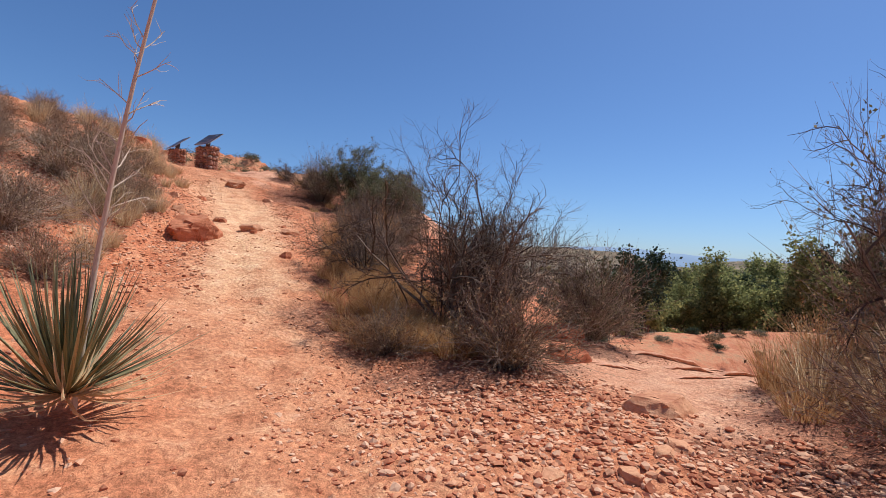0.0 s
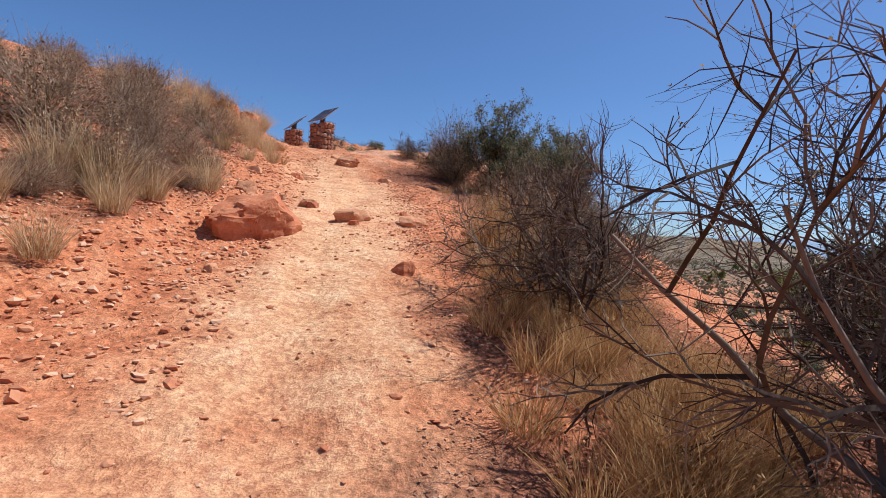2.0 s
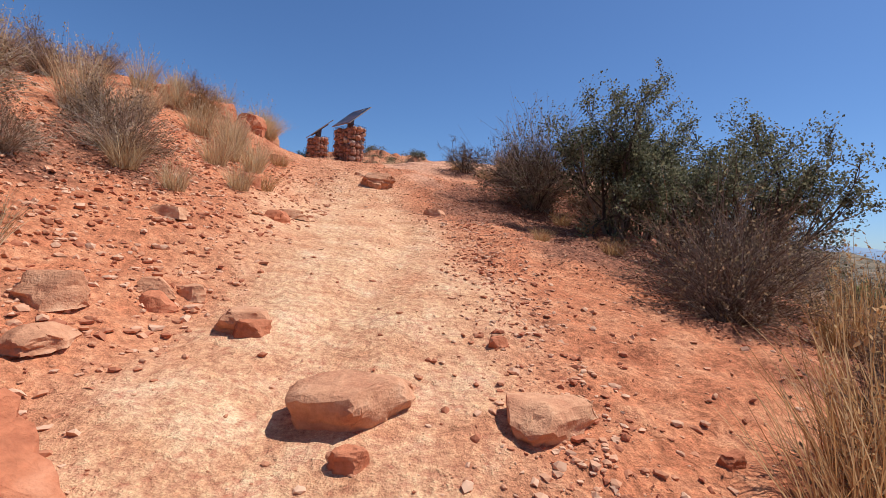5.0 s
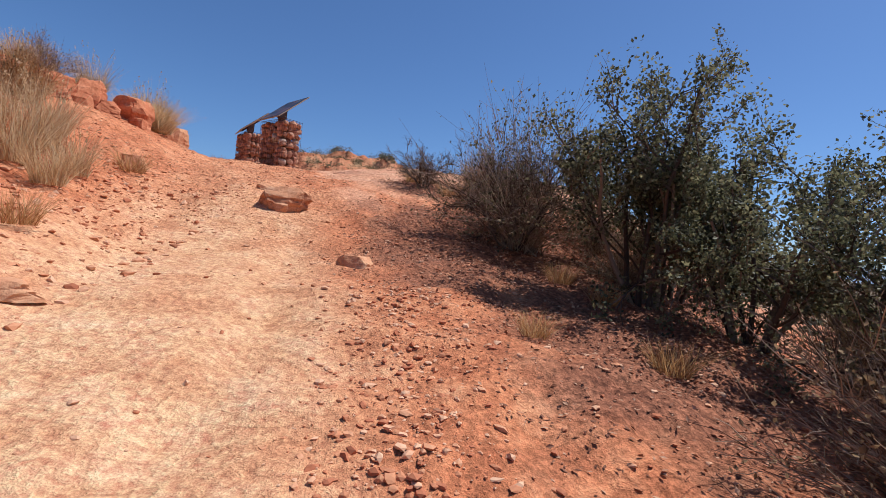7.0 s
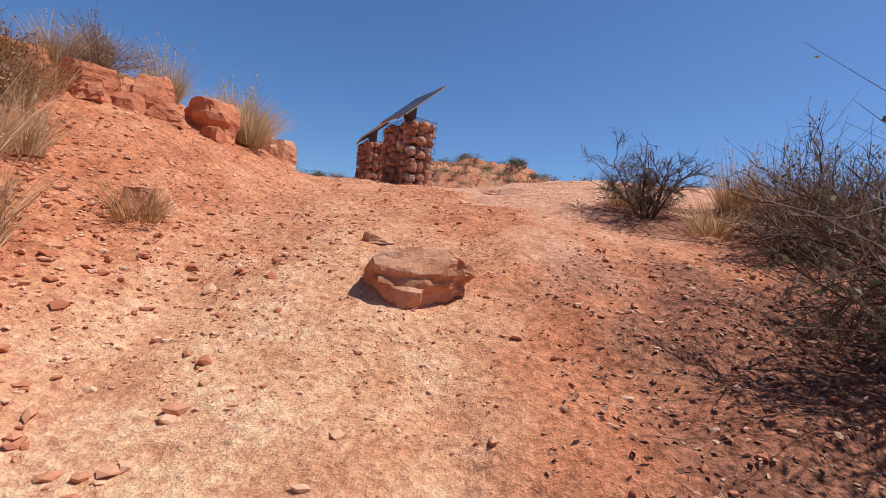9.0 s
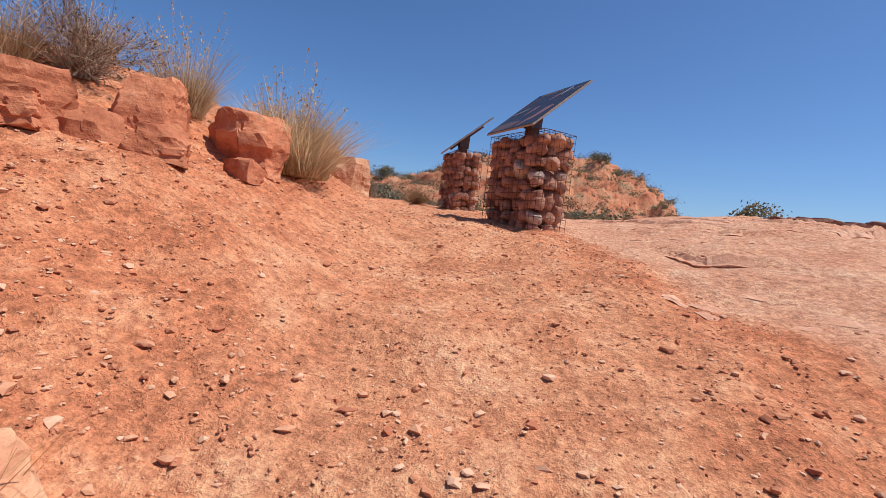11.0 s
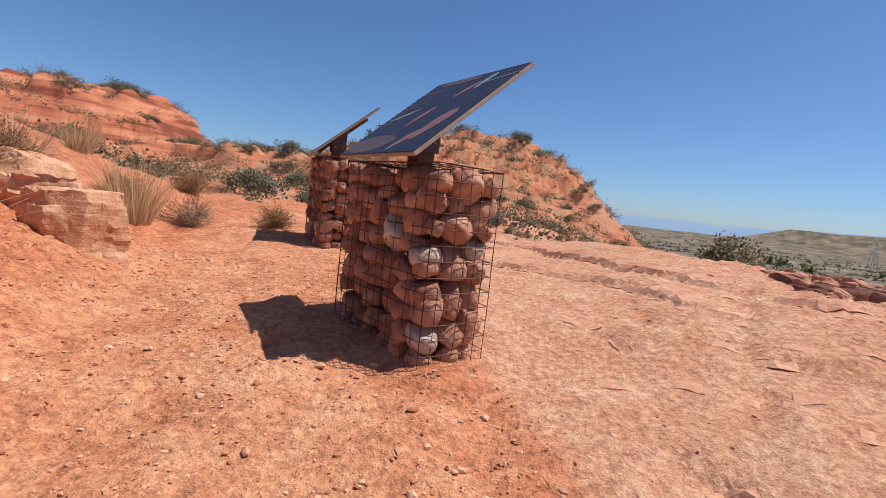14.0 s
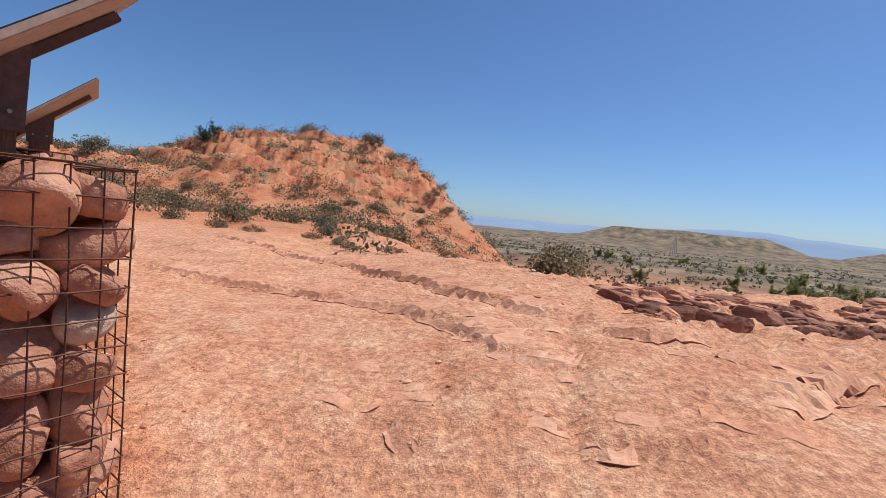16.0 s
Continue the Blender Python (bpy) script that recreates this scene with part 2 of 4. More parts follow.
def tubes(lines, sides=3):
    """Vertices and faces of thin tapered tubes along (points, radii)."""
    vs, fs, base = [], [], 0
    ring = np.array([[math.cos(2 * math.pi * k / sides), math.sin(2 * math.pi * k / sides)] for k in range(sides)])
    for pts, radii in lines:
        p = np.asarray(pts, float)
        n = len(p)
        d = np.gradient(p, axis=0)
        d /= np.linalg.norm(d, axis=1)[:, None] + 1e-9
        a = np.cross(d, (0.31, 0.2, 0.93) if abs(d[0][2]) < 0.9 else (1, 0.1, 0))
        a /= np.linalg.norm(a, axis=1)[:, None] + 1e-9
        b = np.cross(d, a)
        r = np.asarray(radii, float)[:, None, None]
        vs.append((p[:, None, :] + r * (ring[None, :, :1] * a[:, None, :] + ring[None, :, 1:] * b[:, None, :])).reshape(-1, 3))
        for i in range(n - 1):
            for k in range(sides):
                q, w = base + i * sides + k, base + i * sides + (k + 1) % sides
                fs.append((q, w, w + sides, q + sides))
        base += n * sides
    return np.concatenate(vs), fs


def flakes(rng, places, size, stretch=1.6, up=0.0, lying=1.0):
    """Small leaf-like folded pieces, one at each place."""
    n = len(places)
    p = np.asarray(places, float)
    d = rng.normal(size=(n, 3))
    d[:, 2] = d[:, 2] * lying + up
    d /= np.linalg.norm(d, axis=1)[:, None]
    e = np.cross(d, rng.normal(size=(n, 3)) * np.array((lying, lying, 1)))
    e /= np.linalg.norm(e, axis=1)[:, None] + 1e-9
    f = np.cross(d, e)
    s = (size * rng.uniform(0.6, 1.4, n))[:, None]
    v = np.stack([p, p + s * (0.5 * stretch * d + 0.5 * e + 0.12 * f), p + s * stretch * d, p + s * (0.5 * stretch * d - 0.5 * e + 0.12 * f)], 1).reshape(-1, 3)
    i = np.arange(n)[:, None] * 4
    return v, np.concatenate([i + (0, 1, 2), i + (0, 2, 3)])


def blades(rng, n, spread, height, lean, width=0.004, steps=4, bend=0.5, out=None):
    """Grass-like blades from a tuft."""
    vs, fs = [], []
    for k in range(n):
        a, r = rng.uniform(0, 6.283), spread * math.sqrt(rng.uniform())
        h, tilt = height * rng.uniform(0.45, 1.1), lean * rng.uniform(0.1, 1.2)
        side = rng.uniform(0, 6.283)
        w = width * rng.uniform(0.6, 1.4)
        b = a + rng.normal() * 0.8
        dx, dy = math.cos(b), math.sin(b)
        curl = rng.normal() * 0.12 * height
        for i in range(steps + 1):
            u = i / steps
            off = r + h * (tilt * u + bend * tilt * u * u * rng.uniform(0.8, 1.2))
            c = (math.cos(a) * r + dx * (off - r) - dy * curl * u * u, math.sin(a) * r + dy * (off - r) + dx * curl * u * u, h * (u - 0.25 * bend * tilt * u * u))
            ww = w * (1 - 0.75 * u)
            vs += [(c[0] - math.cos(side) * ww, c[1] - math.sin(side) * ww, c[2]), (c[0] + math.cos(side) * ww, c[1] + math.sin(side) * ww, c[2])]
            if i:
                q = len(vs) - 4
                fs.append((q, q + 1, q + 3, q + 2))
    return vs, fs


def sprout(rng, start, way, length, radius, depth, out, kink, forks, spread, lift=0.0, steps=5):
    """A crooked branch with its own branches, gathered in out[depth]."""
    p, d = np.array(start, float), np.array(way, float)
    pts, rad = [p.copy()], [radius]
    for i in range(steps):
        d = d + rng.normal(size=3) * kink + np.array((0, 0, lift))
        d /= np.linalg.norm(d)
        p = p + d * length / steps
        pts.append(p.copy())
        rad.append(radius * (1 - 0.65 * (i + 1) / steps))
    out[depth].append((pts, rad))
    if depth:
        for _ in range(max(1, int(forks * rng.uniform(0.7, 1.3)))):
            u = rng.uniform(0.2, 1.0)
            j = min(steps - 1, int(u * steps))
            q = pts[j] + (pts[j + 1] - pts[j]) * (u * steps - j)
            w = (pts[j + 1] - pts[j]) / np.linalg.norm(pts[j + 1] - pts[j]) + rng.normal(size=3) * spread
            sprout(rng, q, w / np.linalg.norm(w), length * rng.uniform(0.35, 0.62), max(0.0013, radius * 0.5), depth - 1, out, kink * 1.1, forks, spread, lift, max(3, steps - 1))


def rock_mesh(name, seed, size, mat, cuts=15, rough=0.045, levels=4, undercut=0.0, layers=5, depth=(0.42, 0.72), chips=0.09):
    """A blocky, layered, weathered stone about the given size, standing on z = 0."""
    rng = np.random.default_rng(seed)
    bm = bmesh.new()
    bmesh.ops.create_icosphere(bm, subdivisions=levels, radius=1)
    planes = []
    for _ in range(cuts):
        d = rng.normal(size=3)
        planes.append((Vector((d[0], d[1], abs(d[2]) * 0.5)).normalized(), rng.uniform(*depth)))
    planes += [(Vector((rng.normal() * 0.12, rng.normal() * 0.12, 1)).normalized(), 0.5), (Vector((0, 0, -1)), 0.5)]
    shift = Vector(rng.uniform(-50, 50, 3))
    step = [rng.normal() * 0.5 for _ in range(40)]
    for v in bm.verts:
        for n, d in planes:
            over = v.co.dot(n) - d
            if over > 0:
                v.co -= n * over
        k = noise.fractal(v.co * 2.0 + shift, 0.9, 2.0, 6)
        w = v.co + 0.07 * noise.noise_vector(v.co * 2.2 + shift)
        k += chips / rough * (noise.cell(Vector((w.x * 2.1, w.y * 2.1, w.z * 4.5)) + shift) * 0.6 + noise.cell(Vector((w.x * 4.5, w.y * 4.5, w.z * 9)) + shift) * 0.3 - 0.4)
        lay = (v.co.z + 0.12 * noise.noise(v.co * 1.3 + shift)) * layers + 20
        edge = lay - math.floor(lay)
        out = 1 + rough * k + (0.11 * rough / 0.07) * (step[int(lay) % 40] * 0.22 + (0.2 if edge > 0.5 else -0.1) * abs(noise.noise(v.co * 2.4 + shift)))
        u = (v.co.z + 0.5) / 1.0
        out *= 1 - undercut * (1 - ease(u, 0.1, 0.75))
        v.co = Vector((v.co.x * out, v.co.y * out, v.co.z * (1 + rough * k)))
    lo, hi = [min(v.co[i] for v in bm.verts) for i in range(3)], [max(v.co[i] for v in bm.verts) for i in range(3)]
    for v in bm.verts:
        v.co = Vector([(v.co[i] - lo[i]) / (hi[i] - lo[i]) * size[i] - (size[i] / 2 if i < 2 else 0) for i in range(3)])
    me = bm_mesh(name, bm, mat, True)
    if chips:
        me.set_sharp_from_angle(angle=radians(24))
    return me

# ---- shape of the land ----
def curve(v, knots):
    """Smooth curve through (position, value) pairs."""
    if v <= knots[0][0]:
        return knots[0][1]
    for i in range(len(knots) - 1):
        (a, za), (b, zb) = knots[i], knots[i + 1]
        if v <= b:
            u = (v - a) / (b - a)
            m0 = (zb - knots[i - 1][1]) / (b - knots[i - 1][0]) if i else (zb - za) / (b - a)
            m1 = (knots[i + 2][1] - za) / (knots[i + 2][0] - a) if i + 2 < len(knots) else (zb - za) / (b - a)
            return ((2 * u ** 3 - 3 * u * u + 1) * za + (u ** 3 - 2 * u * u + u) * m0 * (b - a)
                    + (3 * u * u - 2 * u ** 3) * zb + (u ** 3 - u * u) * m1 * (b - a))
    return knots[-1][1]


def ease(v, a, b):
    u = min(1.0, max(0.0, (v - a) / (b - a)))
    return u * u * (3 - 2 * u)


RISE = ((-60, -2.5), (-30, -1.0), (-8, 0.45), (-4, 0.68), (0, 0.86), (2.5, 1.1), (4, 1.38), (6, 1.8), (8, 2.3), (9.8, 2.68),
        (12, 3.12), (13.5, 3.42), (15, 3.82), (16.3, 4.24), (18, 4.72), (20.6, 5.17), (24, 5.38), (30, 5.55), (45, 5.6), (80, 5), (200, 0))
LEFT_EDGE = ((-30, -1), (-4, 0.1), (2.5, 0.5), (6, 1.0), (9, 1.4), (12, 1.5), (15, 1.0), (17, 0.6), (19, 0.2), (20.5, -0.3), (22, -1.1), (24, -2.4), (30, -5), (40, -9))
RIGHT_EDGE = ((-30, 14), (-4, 12), (0, 9.3), (3, 6.4), (6, 4.9), (9, 5.3), (12, 6.0), (16, 6.3), (20, 8), (24, 9), (40, 14))


def hill(x, y, cx, cy, rx, ry, turn, top, flat=1.0):
    c, s = math.cos(turn), math.sin(turn)
    u, v = ((x - cx) * c + (y - cy) * s) / rx, ((y - cy) * c - (x - cx) * s) / ry
    d = u * u + v * v
    return top * math.exp(-d ** flat)


def land(x, y):
    """Height of the ground, without its small relief."""
    z = curve(y, RISE)
    d = curve(y, LEFT_EDGE) - x
    if d > 0:
        far = ease(y, 23, 34)
        k = min(d, 3.3)
        z += (0.46 * k * k / (k + 0.35) + 0.17 * (min(d, 20) - k)) * (1 - far)
    e = x - curve(y, RIGHT_EDGE)
    z -= 0.05 * max(0.0, x - 3.5) * ease(y, 19, 15) if y < 19 else 0
    slab = ease(x, 1.6, 4.2) * ease(y, 17.5, 22.3)
    z += 0.36 * slab
    drop = ease(y, 23.0, 34.0) * ease(x, 2.0, 10.0) * (1 - ease(y, 38, 52) * ease(18 - x, 0, 8))
    z -= 4.5 * drop
    if e > 0:
        z -= min(0.62 * e * e / (e + 2.2), 9.0)
    away = math.hypot(x, y - 10)
    if x > 0 or y > 40 or y < -20:
        z = z + (-7.0 - z) * ease(away, 45, 140) * ease(x + max(0, -y - 20) + max(0, y - 60), -20, 30)
    z += hill(x, y, 7.9, -1.5, 2.1, 1.5, 0.3, 0.6)
    z += hill(x, y, -8, 64, 24, 14, 0, 2.9, 2) + hill(x, y, 0.6, 64, 11.2, 12, 0, 3.6, 2)
    z += hill(x, y, -38.5, 63, 12, 18, 0.2, 5.9, 4)
    z += hill(x, y, 720, 870, 190, 120, -0.68, 25, 6) + hill(x, y, 690, 820, 420, 170, -0.65, 11, 2)
    z += hill(x, y, 900, 1050, 260, 130, -0.7, 27, 1.3) + hill(x, y, 1500, 900, 200, 160, 0, 40, 2)
    z += hill(x, y, 1400, 420, 700, 120, 1.2, 9, 1.5)
    return z

# ---- ground ----
CRACKS = (((0.06, 25.0), (1.02, 24.43), (1.58, 24.12), (2.44, 23.49), (2.8, 22.64), (2.97, 22.16), (3.03, 21.83), (3.38, 21.53)),
          ((0.13, 28.4), (1.58, 26.4), (2.32, 25.43), (2.96, 24.28), (3.22, 23.3), (3.51, 22.76), (3.79, 22.4)),
          ((4.11, 22.85), (3.57, 21.87), (3.25, 21.3), (3.06, 20.91), (2.8, 20.2)),
          ((3.07, 20.9), (3.18, 20.86), (3.3, 20.85)), ((3.84, 22.02), (4.05, 21.82), (4.44, 21.78)),
          ((2.41, 19.9), (2.58, 19.57), (2.96, 19.53)), ((2.35, 21.29), (2.40, 21.05)), ((4.3, 21.0), (4.7, 21.15), (5.3, 21.3)),
          ((1.49, 20.52), (1.65, 20.05), (2.11, 19.54), (2.34, 19.04), (2.51, 18.64), (2.7, 17.6)))
CRACK_DEPTH = (0.06, 0.075, 0.05, 0.05, 0.06, 0.07, 0.03, 0.05, 0.02)


def crack(x, y):
    dip = 0.0
    for line, depth in zip(CRACKS, CRACK_DEPTH):
        for (ax, ay), (bx, by) in zip(line, line[1:]):
            ux, uy = bx - ax, by - ay
            u = min(1.0, max(0.0, ((x - ax) * ux + (y - ay) * uy) / (ux * ux + uy * uy)))
            dx, dy = x - ax - u * ux, y - ay - u * uy
            dist = math.hypot(dx, dy)
            if dist < 0.6:
                side = dx * uy - dy * ux
                dip = max(dip, depth * math.exp(-(dist / 0.045) ** 2) if side < 0 else depth * math.exp(-dist / 0.16))
    return dip


def tread_at(x, y):
    """How worn the ground is by feet and water: 1 on the trail."""
    mid = curve(y, ((-8, 1.6), (-4, 2.2), (0, 2.4), (3, 2.0), (6, 2.1), (9, 2.3), (12, 2.0), (15, 1.6), (18, 1.0), (20, 0.2), (23, -0.7), (28, -1.5)))
    w = curve(y, ((-8, 1.6), (0, 1.3), (6, 0.75), (9, 0.9), (12, 1.2), (15, 1.1), (18, 1.2), (22, 1.0), (28, 0.9)))
    wander = 0.35 * noise.noise(Vector((x * 0.8, y * 0.8, 3.1)))
    return math.exp(-((x - mid + wander) / w) ** 4) * (1 - 0.7 * ease(y, 13.5, 17.5)) * (0.3 + 0.7 * ease(y, 1.5, 6))


def slab_at(x, y):
    n = 0.5 * noise.noise(Vector((x * 0.9, y * 0.9, 7.7)))
    top = ease(x - 1.55 + (y - 20.3) * 0.42 + n * 0.5, 0, 0.35) * ease(y + n, 16.5, 18.5) * ease(34 - y, 0, 5) * ease(14 - x, 0, 3)
    low = ease(x + n, 4.6, 5.6) * ease(y + n, -1.6, -0.6) * ease(2.8 - y + n, 0, 1.2) * ease(11 - x, 0, 2)
    patch = 0.9 * math.exp(-(((x - 3.05 + 0.3 * n) / 0.45) ** 2 + ((y - 16.45 + n) / 0.75) ** 2) ** 2)
    return max(top, low, patch)


LITTER_SHADE_SPOTS = []     # (x, y, radius): where litter gathers and shade is painted into the ground


def relief(x, y):
    away = math.hypot(x - 2, max(0, -y - 6, y - 26))
    if x < -60 or x > 120 or y < -60 or y > 160:
        return 4.0 * noise.fractal(Vector((x * 0.01, y * 0.01, 0)), 1.0, 2.0, 4)
    near = -7 < x < 12 and -9 < y < 30
    v = Vector((x, y, 0.0))
    z = 0.10 * noise.fractal(v * 0.45, 1.0, 2.0, 3)
    s = slab_at(x, y) if near else 0.0
    if near:
        t = tread_at(x, y)
        k = 1 - 0.72 * max(t, s)
        z += k * (0.055 * noise.fractal(v * 1.9, 0.8, 2.0, 4) + 0.03 * abs(noise.noise(v * 5.3)))
        z += 0.012 * noise.noise(v * 9.0) * (1 - 0.6 * s)
        if t > 0.05 and y < 18:
            z -= 0.05 * t * math.exp(-((x - curve(y, ((-4, 2.6), (3, 2.1), (8, 2.0), (12, 2.6), (16, 2.2)))) / 0.22) ** 2)
        if s > 0.02:
            st = noise.noise(Vector((x * 0.7 + y * 0.5, y * 1.6 - x * 0.8, 1.0))) * 2.2 + (y - 0.4 * x) * 1.5
            z += s * 0.02 * abs(noise.noise(Vector((x * 2.2, y * 5.0 - x * 2.4, 4.0))))
            rough = ease(x, 3.7, 4.8) * ease(y, 20.6, 21.6) * s
            z += rough * (0.11 * (math.floor(st * 2) - st * 2) * 0.6 + 0.06 * noise.fractal(v * 3.1, 0.8, 2.0, 4))
            z -= crack(x, y)
    else:
        z += 0.35 * noise.fractal(v * 0.16, 0.9, 2.0, 5) * ease(away, 0, 18)
        if y > 38 and x < 22:     # broken ledges on the knoll and the cliff
            b = land(x, y)
            st = (b + 1.4 * noise.noise(v * 0.13)) * (0.6 if x < -16 else 0.9)
            z += (1.75 if x < -16 else 0.95) * ease(b, 5.6, 8) * (ease(st - math.floor(st), 0.38, 0.5) - (st - math.floor(st)))
            z += 0.5 * ease(b, 5.6, 8) * noise.fractal(v * 0.5, 0.8, 2.0, 4)
    return z


def ground_z(x, y):
    return land(x, y) + relief(x, y)


def steps_between(*runs):
    out = []
    for a, b, s in runs:
        out += list(np.arange(a, b - 1e-6, s))
    return out


def growing(start, end, first, rate):
    out, s = [], first
    while start < end:
        start += s
        out.append(start)
        s *= rate
    return out


def build_ground():
    xs = sorted([-3.6 - v for v in growing(0, 16, 0.09, 1.03)] + steps_between((-48, -20.5, 0.3)) + [-48 - v for v in growing(0, 3500, 1.5, 1.15)] + steps_between((-3.6, 6.4, 0.062)) + [6.4 + v for v in growing(0, 4, 0.085, 1.045)] + steps_between((10.6, 17, 0.28)) + [17 + v for v in growing(0, 4500, 0.4, 1.08)])
    ys = sorted([-6.0 - v for v in growing(0, 2500, 0.12, 1.09)] + steps_between((-6, 24.6, 0.066)) + [24.6 + v for v in growing(0, 15, 0.08, 1.03)] + steps_between((40, 70, 0.36)) + [70 + v for v in growing(0, 4500, 0.45, 1.06)])
    nx, ny = len(xs), len(ys)
    verts, tread, slab, scrub, far, litter, cliff = [], [], [], [], [], [], []
    for y in ys:
        for x in xs:
            verts.append((x, y, ground_z(x, y)))
            near = -7 < x < 14 and -12 < y < 34
            tread.append(tread_at(x, y) if near else 0.0)
            slab.append(slab_at(x, y) if near else 0.0)
            d = math.hypot(x - 1, max(0, y - 22, -4 - y))
            scrub.append(ease(max(x - 7 if y < 15 else 0, y - 27 + 0.5 * x, -2.5 - x + 0.2 * (y - 20) if y > 24 else 0), 0, 9))
            far.append(ease(d, 90, 260))
            cliff.append(ease(-17 - x, 0, 6) * ease(y, 44, 50) * ease(land(x, y), 6.2, 8.2) * (1 - ease(d, 90, 160)))
            scrub[-1] *= 1 - 0.75 * ease(-17 - x, 0, 7) * ease(y, 38, 46)
            # strength of the litter tone and of the shade painted with it
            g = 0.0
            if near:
                for sx, sy, r in LITTER_SHADE_SPOTS:
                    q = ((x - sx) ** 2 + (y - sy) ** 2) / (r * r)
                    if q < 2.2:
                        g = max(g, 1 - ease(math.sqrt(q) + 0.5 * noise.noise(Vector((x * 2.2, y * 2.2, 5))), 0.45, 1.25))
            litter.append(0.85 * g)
    i = np.arange(ny - 1)[:, None] * nx + np.arange(nx - 1)[None, :]
    faces = np.stack([i, i + 1, i + nx + 1, i + nx], -1).reshape(-1, 4)
    me = mesh_of("ground", verts, faces, EARTH, True)
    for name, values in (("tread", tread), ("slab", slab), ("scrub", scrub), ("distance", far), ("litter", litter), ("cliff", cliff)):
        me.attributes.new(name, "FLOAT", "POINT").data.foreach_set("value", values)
    return solid("ground", "red sandy hillside with worn trail and bare rock slab", "ground", me, Matrix(), kind="structure")


# ---- plants: each kind is built a few times and then copied ----
STORE = pose(0, 0, 0)


def thorn_shrub(seed, height, width, stems=11, forks=6, label="", leaves=0, depth=3, leaf=0.0075):
    rng = np.random.default_rng(seed)
    out = [[] for _ in range(depth + 1)]
    for k in range(stems):
        a = 6.283 * (k + rng.uniform(0, 0.8)) / stems
        o = rng.uniform(0.1, 1.0)
        d = np.array((math.cos(a) * o * width, math.sin(a) * o * width, height * rng.uniform(0.75, 1.1)))
        sprout(rng, (math.cos(a) * 0.08, math.sin(a) * 0.08, -0.08), d / np.linalg.norm(d), np.linalg.norm(d) * 0.72, rng.uniform(0.012, 0.026), depth, out, 0.2, forks, 0.62, 0.02, 6)
    t = thing("thorn_shrub", STORE, label or "leafless grey-brown thorny desert shrub on red soil", "shrub", "thorny shrubs")
    v, f = tubes(out[depth], 5)
    part("woody_base", mesh_of("woody_base", v, f, THORN_WOOD, True), t)
    v, f = tubes([b for lev in out[:depth] for b in lev], 3)
    part("twig_mass", mesh_of("twig_mass", v, f, THORN_WOOD), t)
    if leaves:
        tips = [pts[rng.integers(1, len(pts))] for pts, _ in out[0] + out[1]]
        places = [tips[rng.integers(len(tips))] + rng.normal(size=3) * 0.014 for _ in range(leaves)]
        v, f = flakes(rng, places, leaf)
        part("foliage", mesh_of("foliage", v, f, DRY_LEAF), t, label="tiny dry brown leaves")
    return t


def brush(seed, height, radius, n=170, label="", mats=None, leaf=2600, name="dry_shrub", group="dry brush"):
    """A rounded, dense dry shrub of many thin stems."""
    rng = np.random.default_rng(seed)
    lines, tips = [], []
    for k in range(n):
        a, e = rng.uniform(0, 6.283), math.acos(rng.uniform(0.12, 1.0))
        r = rng.uniform(0.65, 1.08) * (1 + 0.22 * math.sin(3 * a + seed))
        end = np.array((math.cos(a) * math.sin(e) * radius * r, math.sin(a) * math.sin(e) * radius * r, math.cos(e) * height * r))
        mid = end * 0.55 + rng.normal(size=3) * 0.05 * height + np.array((0, 0, 0.06 * height))
        base = np.array((rng.normal() * 0.1 * radius, rng.normal() * 0.1 * radius, -0.05))
        lines.append(([base, (base + mid) / 2 + rng.normal(size=3) * 0.02, mid, end], [0.006, 0.0045, 0.003, 0.0015]))
        for _ in range(7):
            u = rng.uniform(0.3, 1.0)
            q = mid + (end - mid) * u if rng.uniform() < 0.7 else base + (mid - base) * u
            w = (end - base) / np.linalg.norm(end - base) + rng.normal(size=3) * 0.55
            L = rng.uniform(0.12, 0.28) * height
            p1 = q + w * L * 0.5
            p2 = p1 + (w + rng.normal(size=3) * 0.35) * L * 0.5
            lines.append(([q, p1, p2], [0.0028, 0.002, 0.0012]))
            tips.append((q, p2))
    t = thing(name, STORE, label or "dense dry grey-brown desert shrub on red slope", "shrub", group)
    v, f = tubes(lines, 3)
    wood, foliage = mats or (GREY_TWIG, DRY_LEAF)
    part("woody_base", mesh_of("woody_base", v, f, wood), t)
    if leaf:
        places = []
        for _ in range(leaf):
            q, p2 = tips[rng.integers(len(tips))]
            places.append(q + (p2 - q) * rng.uniform(0.2, 1.0) + rng.normal(size=3) * 0.015)
        v, f = flakes(rng, places, 0.014 + 0.006 * height)
        part("foliage", mesh_of("foliage", v, f, foliage), t)
    return t


def bunch_grass(seed, height, spread, n, mat, label, lean=0.35, stalks=0):
    rng = np.random.default_rng(seed)
    t = thing("bunch_grass", STORE, label, "grass clump", "dry grass clumps")
    v, f = blades(rng, n, spread, height * 0.8, lean, 0.0032)
    part("tuft", mesh_of("tuft", v, f, mat), t)
    if stalks:
        v, f = blades(rng, stalks, spread * 0.8, height * 1.12, lean * 0.5, 0.0028, 5, 0.3)
        part("stalk_mass", mesh_of("stalk_mass", v, f, mat), t)
        heads = []
        for i in range(stalks):
            tip, low = np.array(v[i * 12 + 10]), np.array(v[i * 12 + 6])
            heads += [low + (tip - low) * rng.uniform(0.1, 1.05) + rng.normal(size=3) * 0.006 for _ in range(9)]
        hv, hf = flakes(rng, heads, 0.012, 2.2, 1.0)
        part("seed_mass", mesh_of("seed_mass", hv, hf, mat), t)
    return t


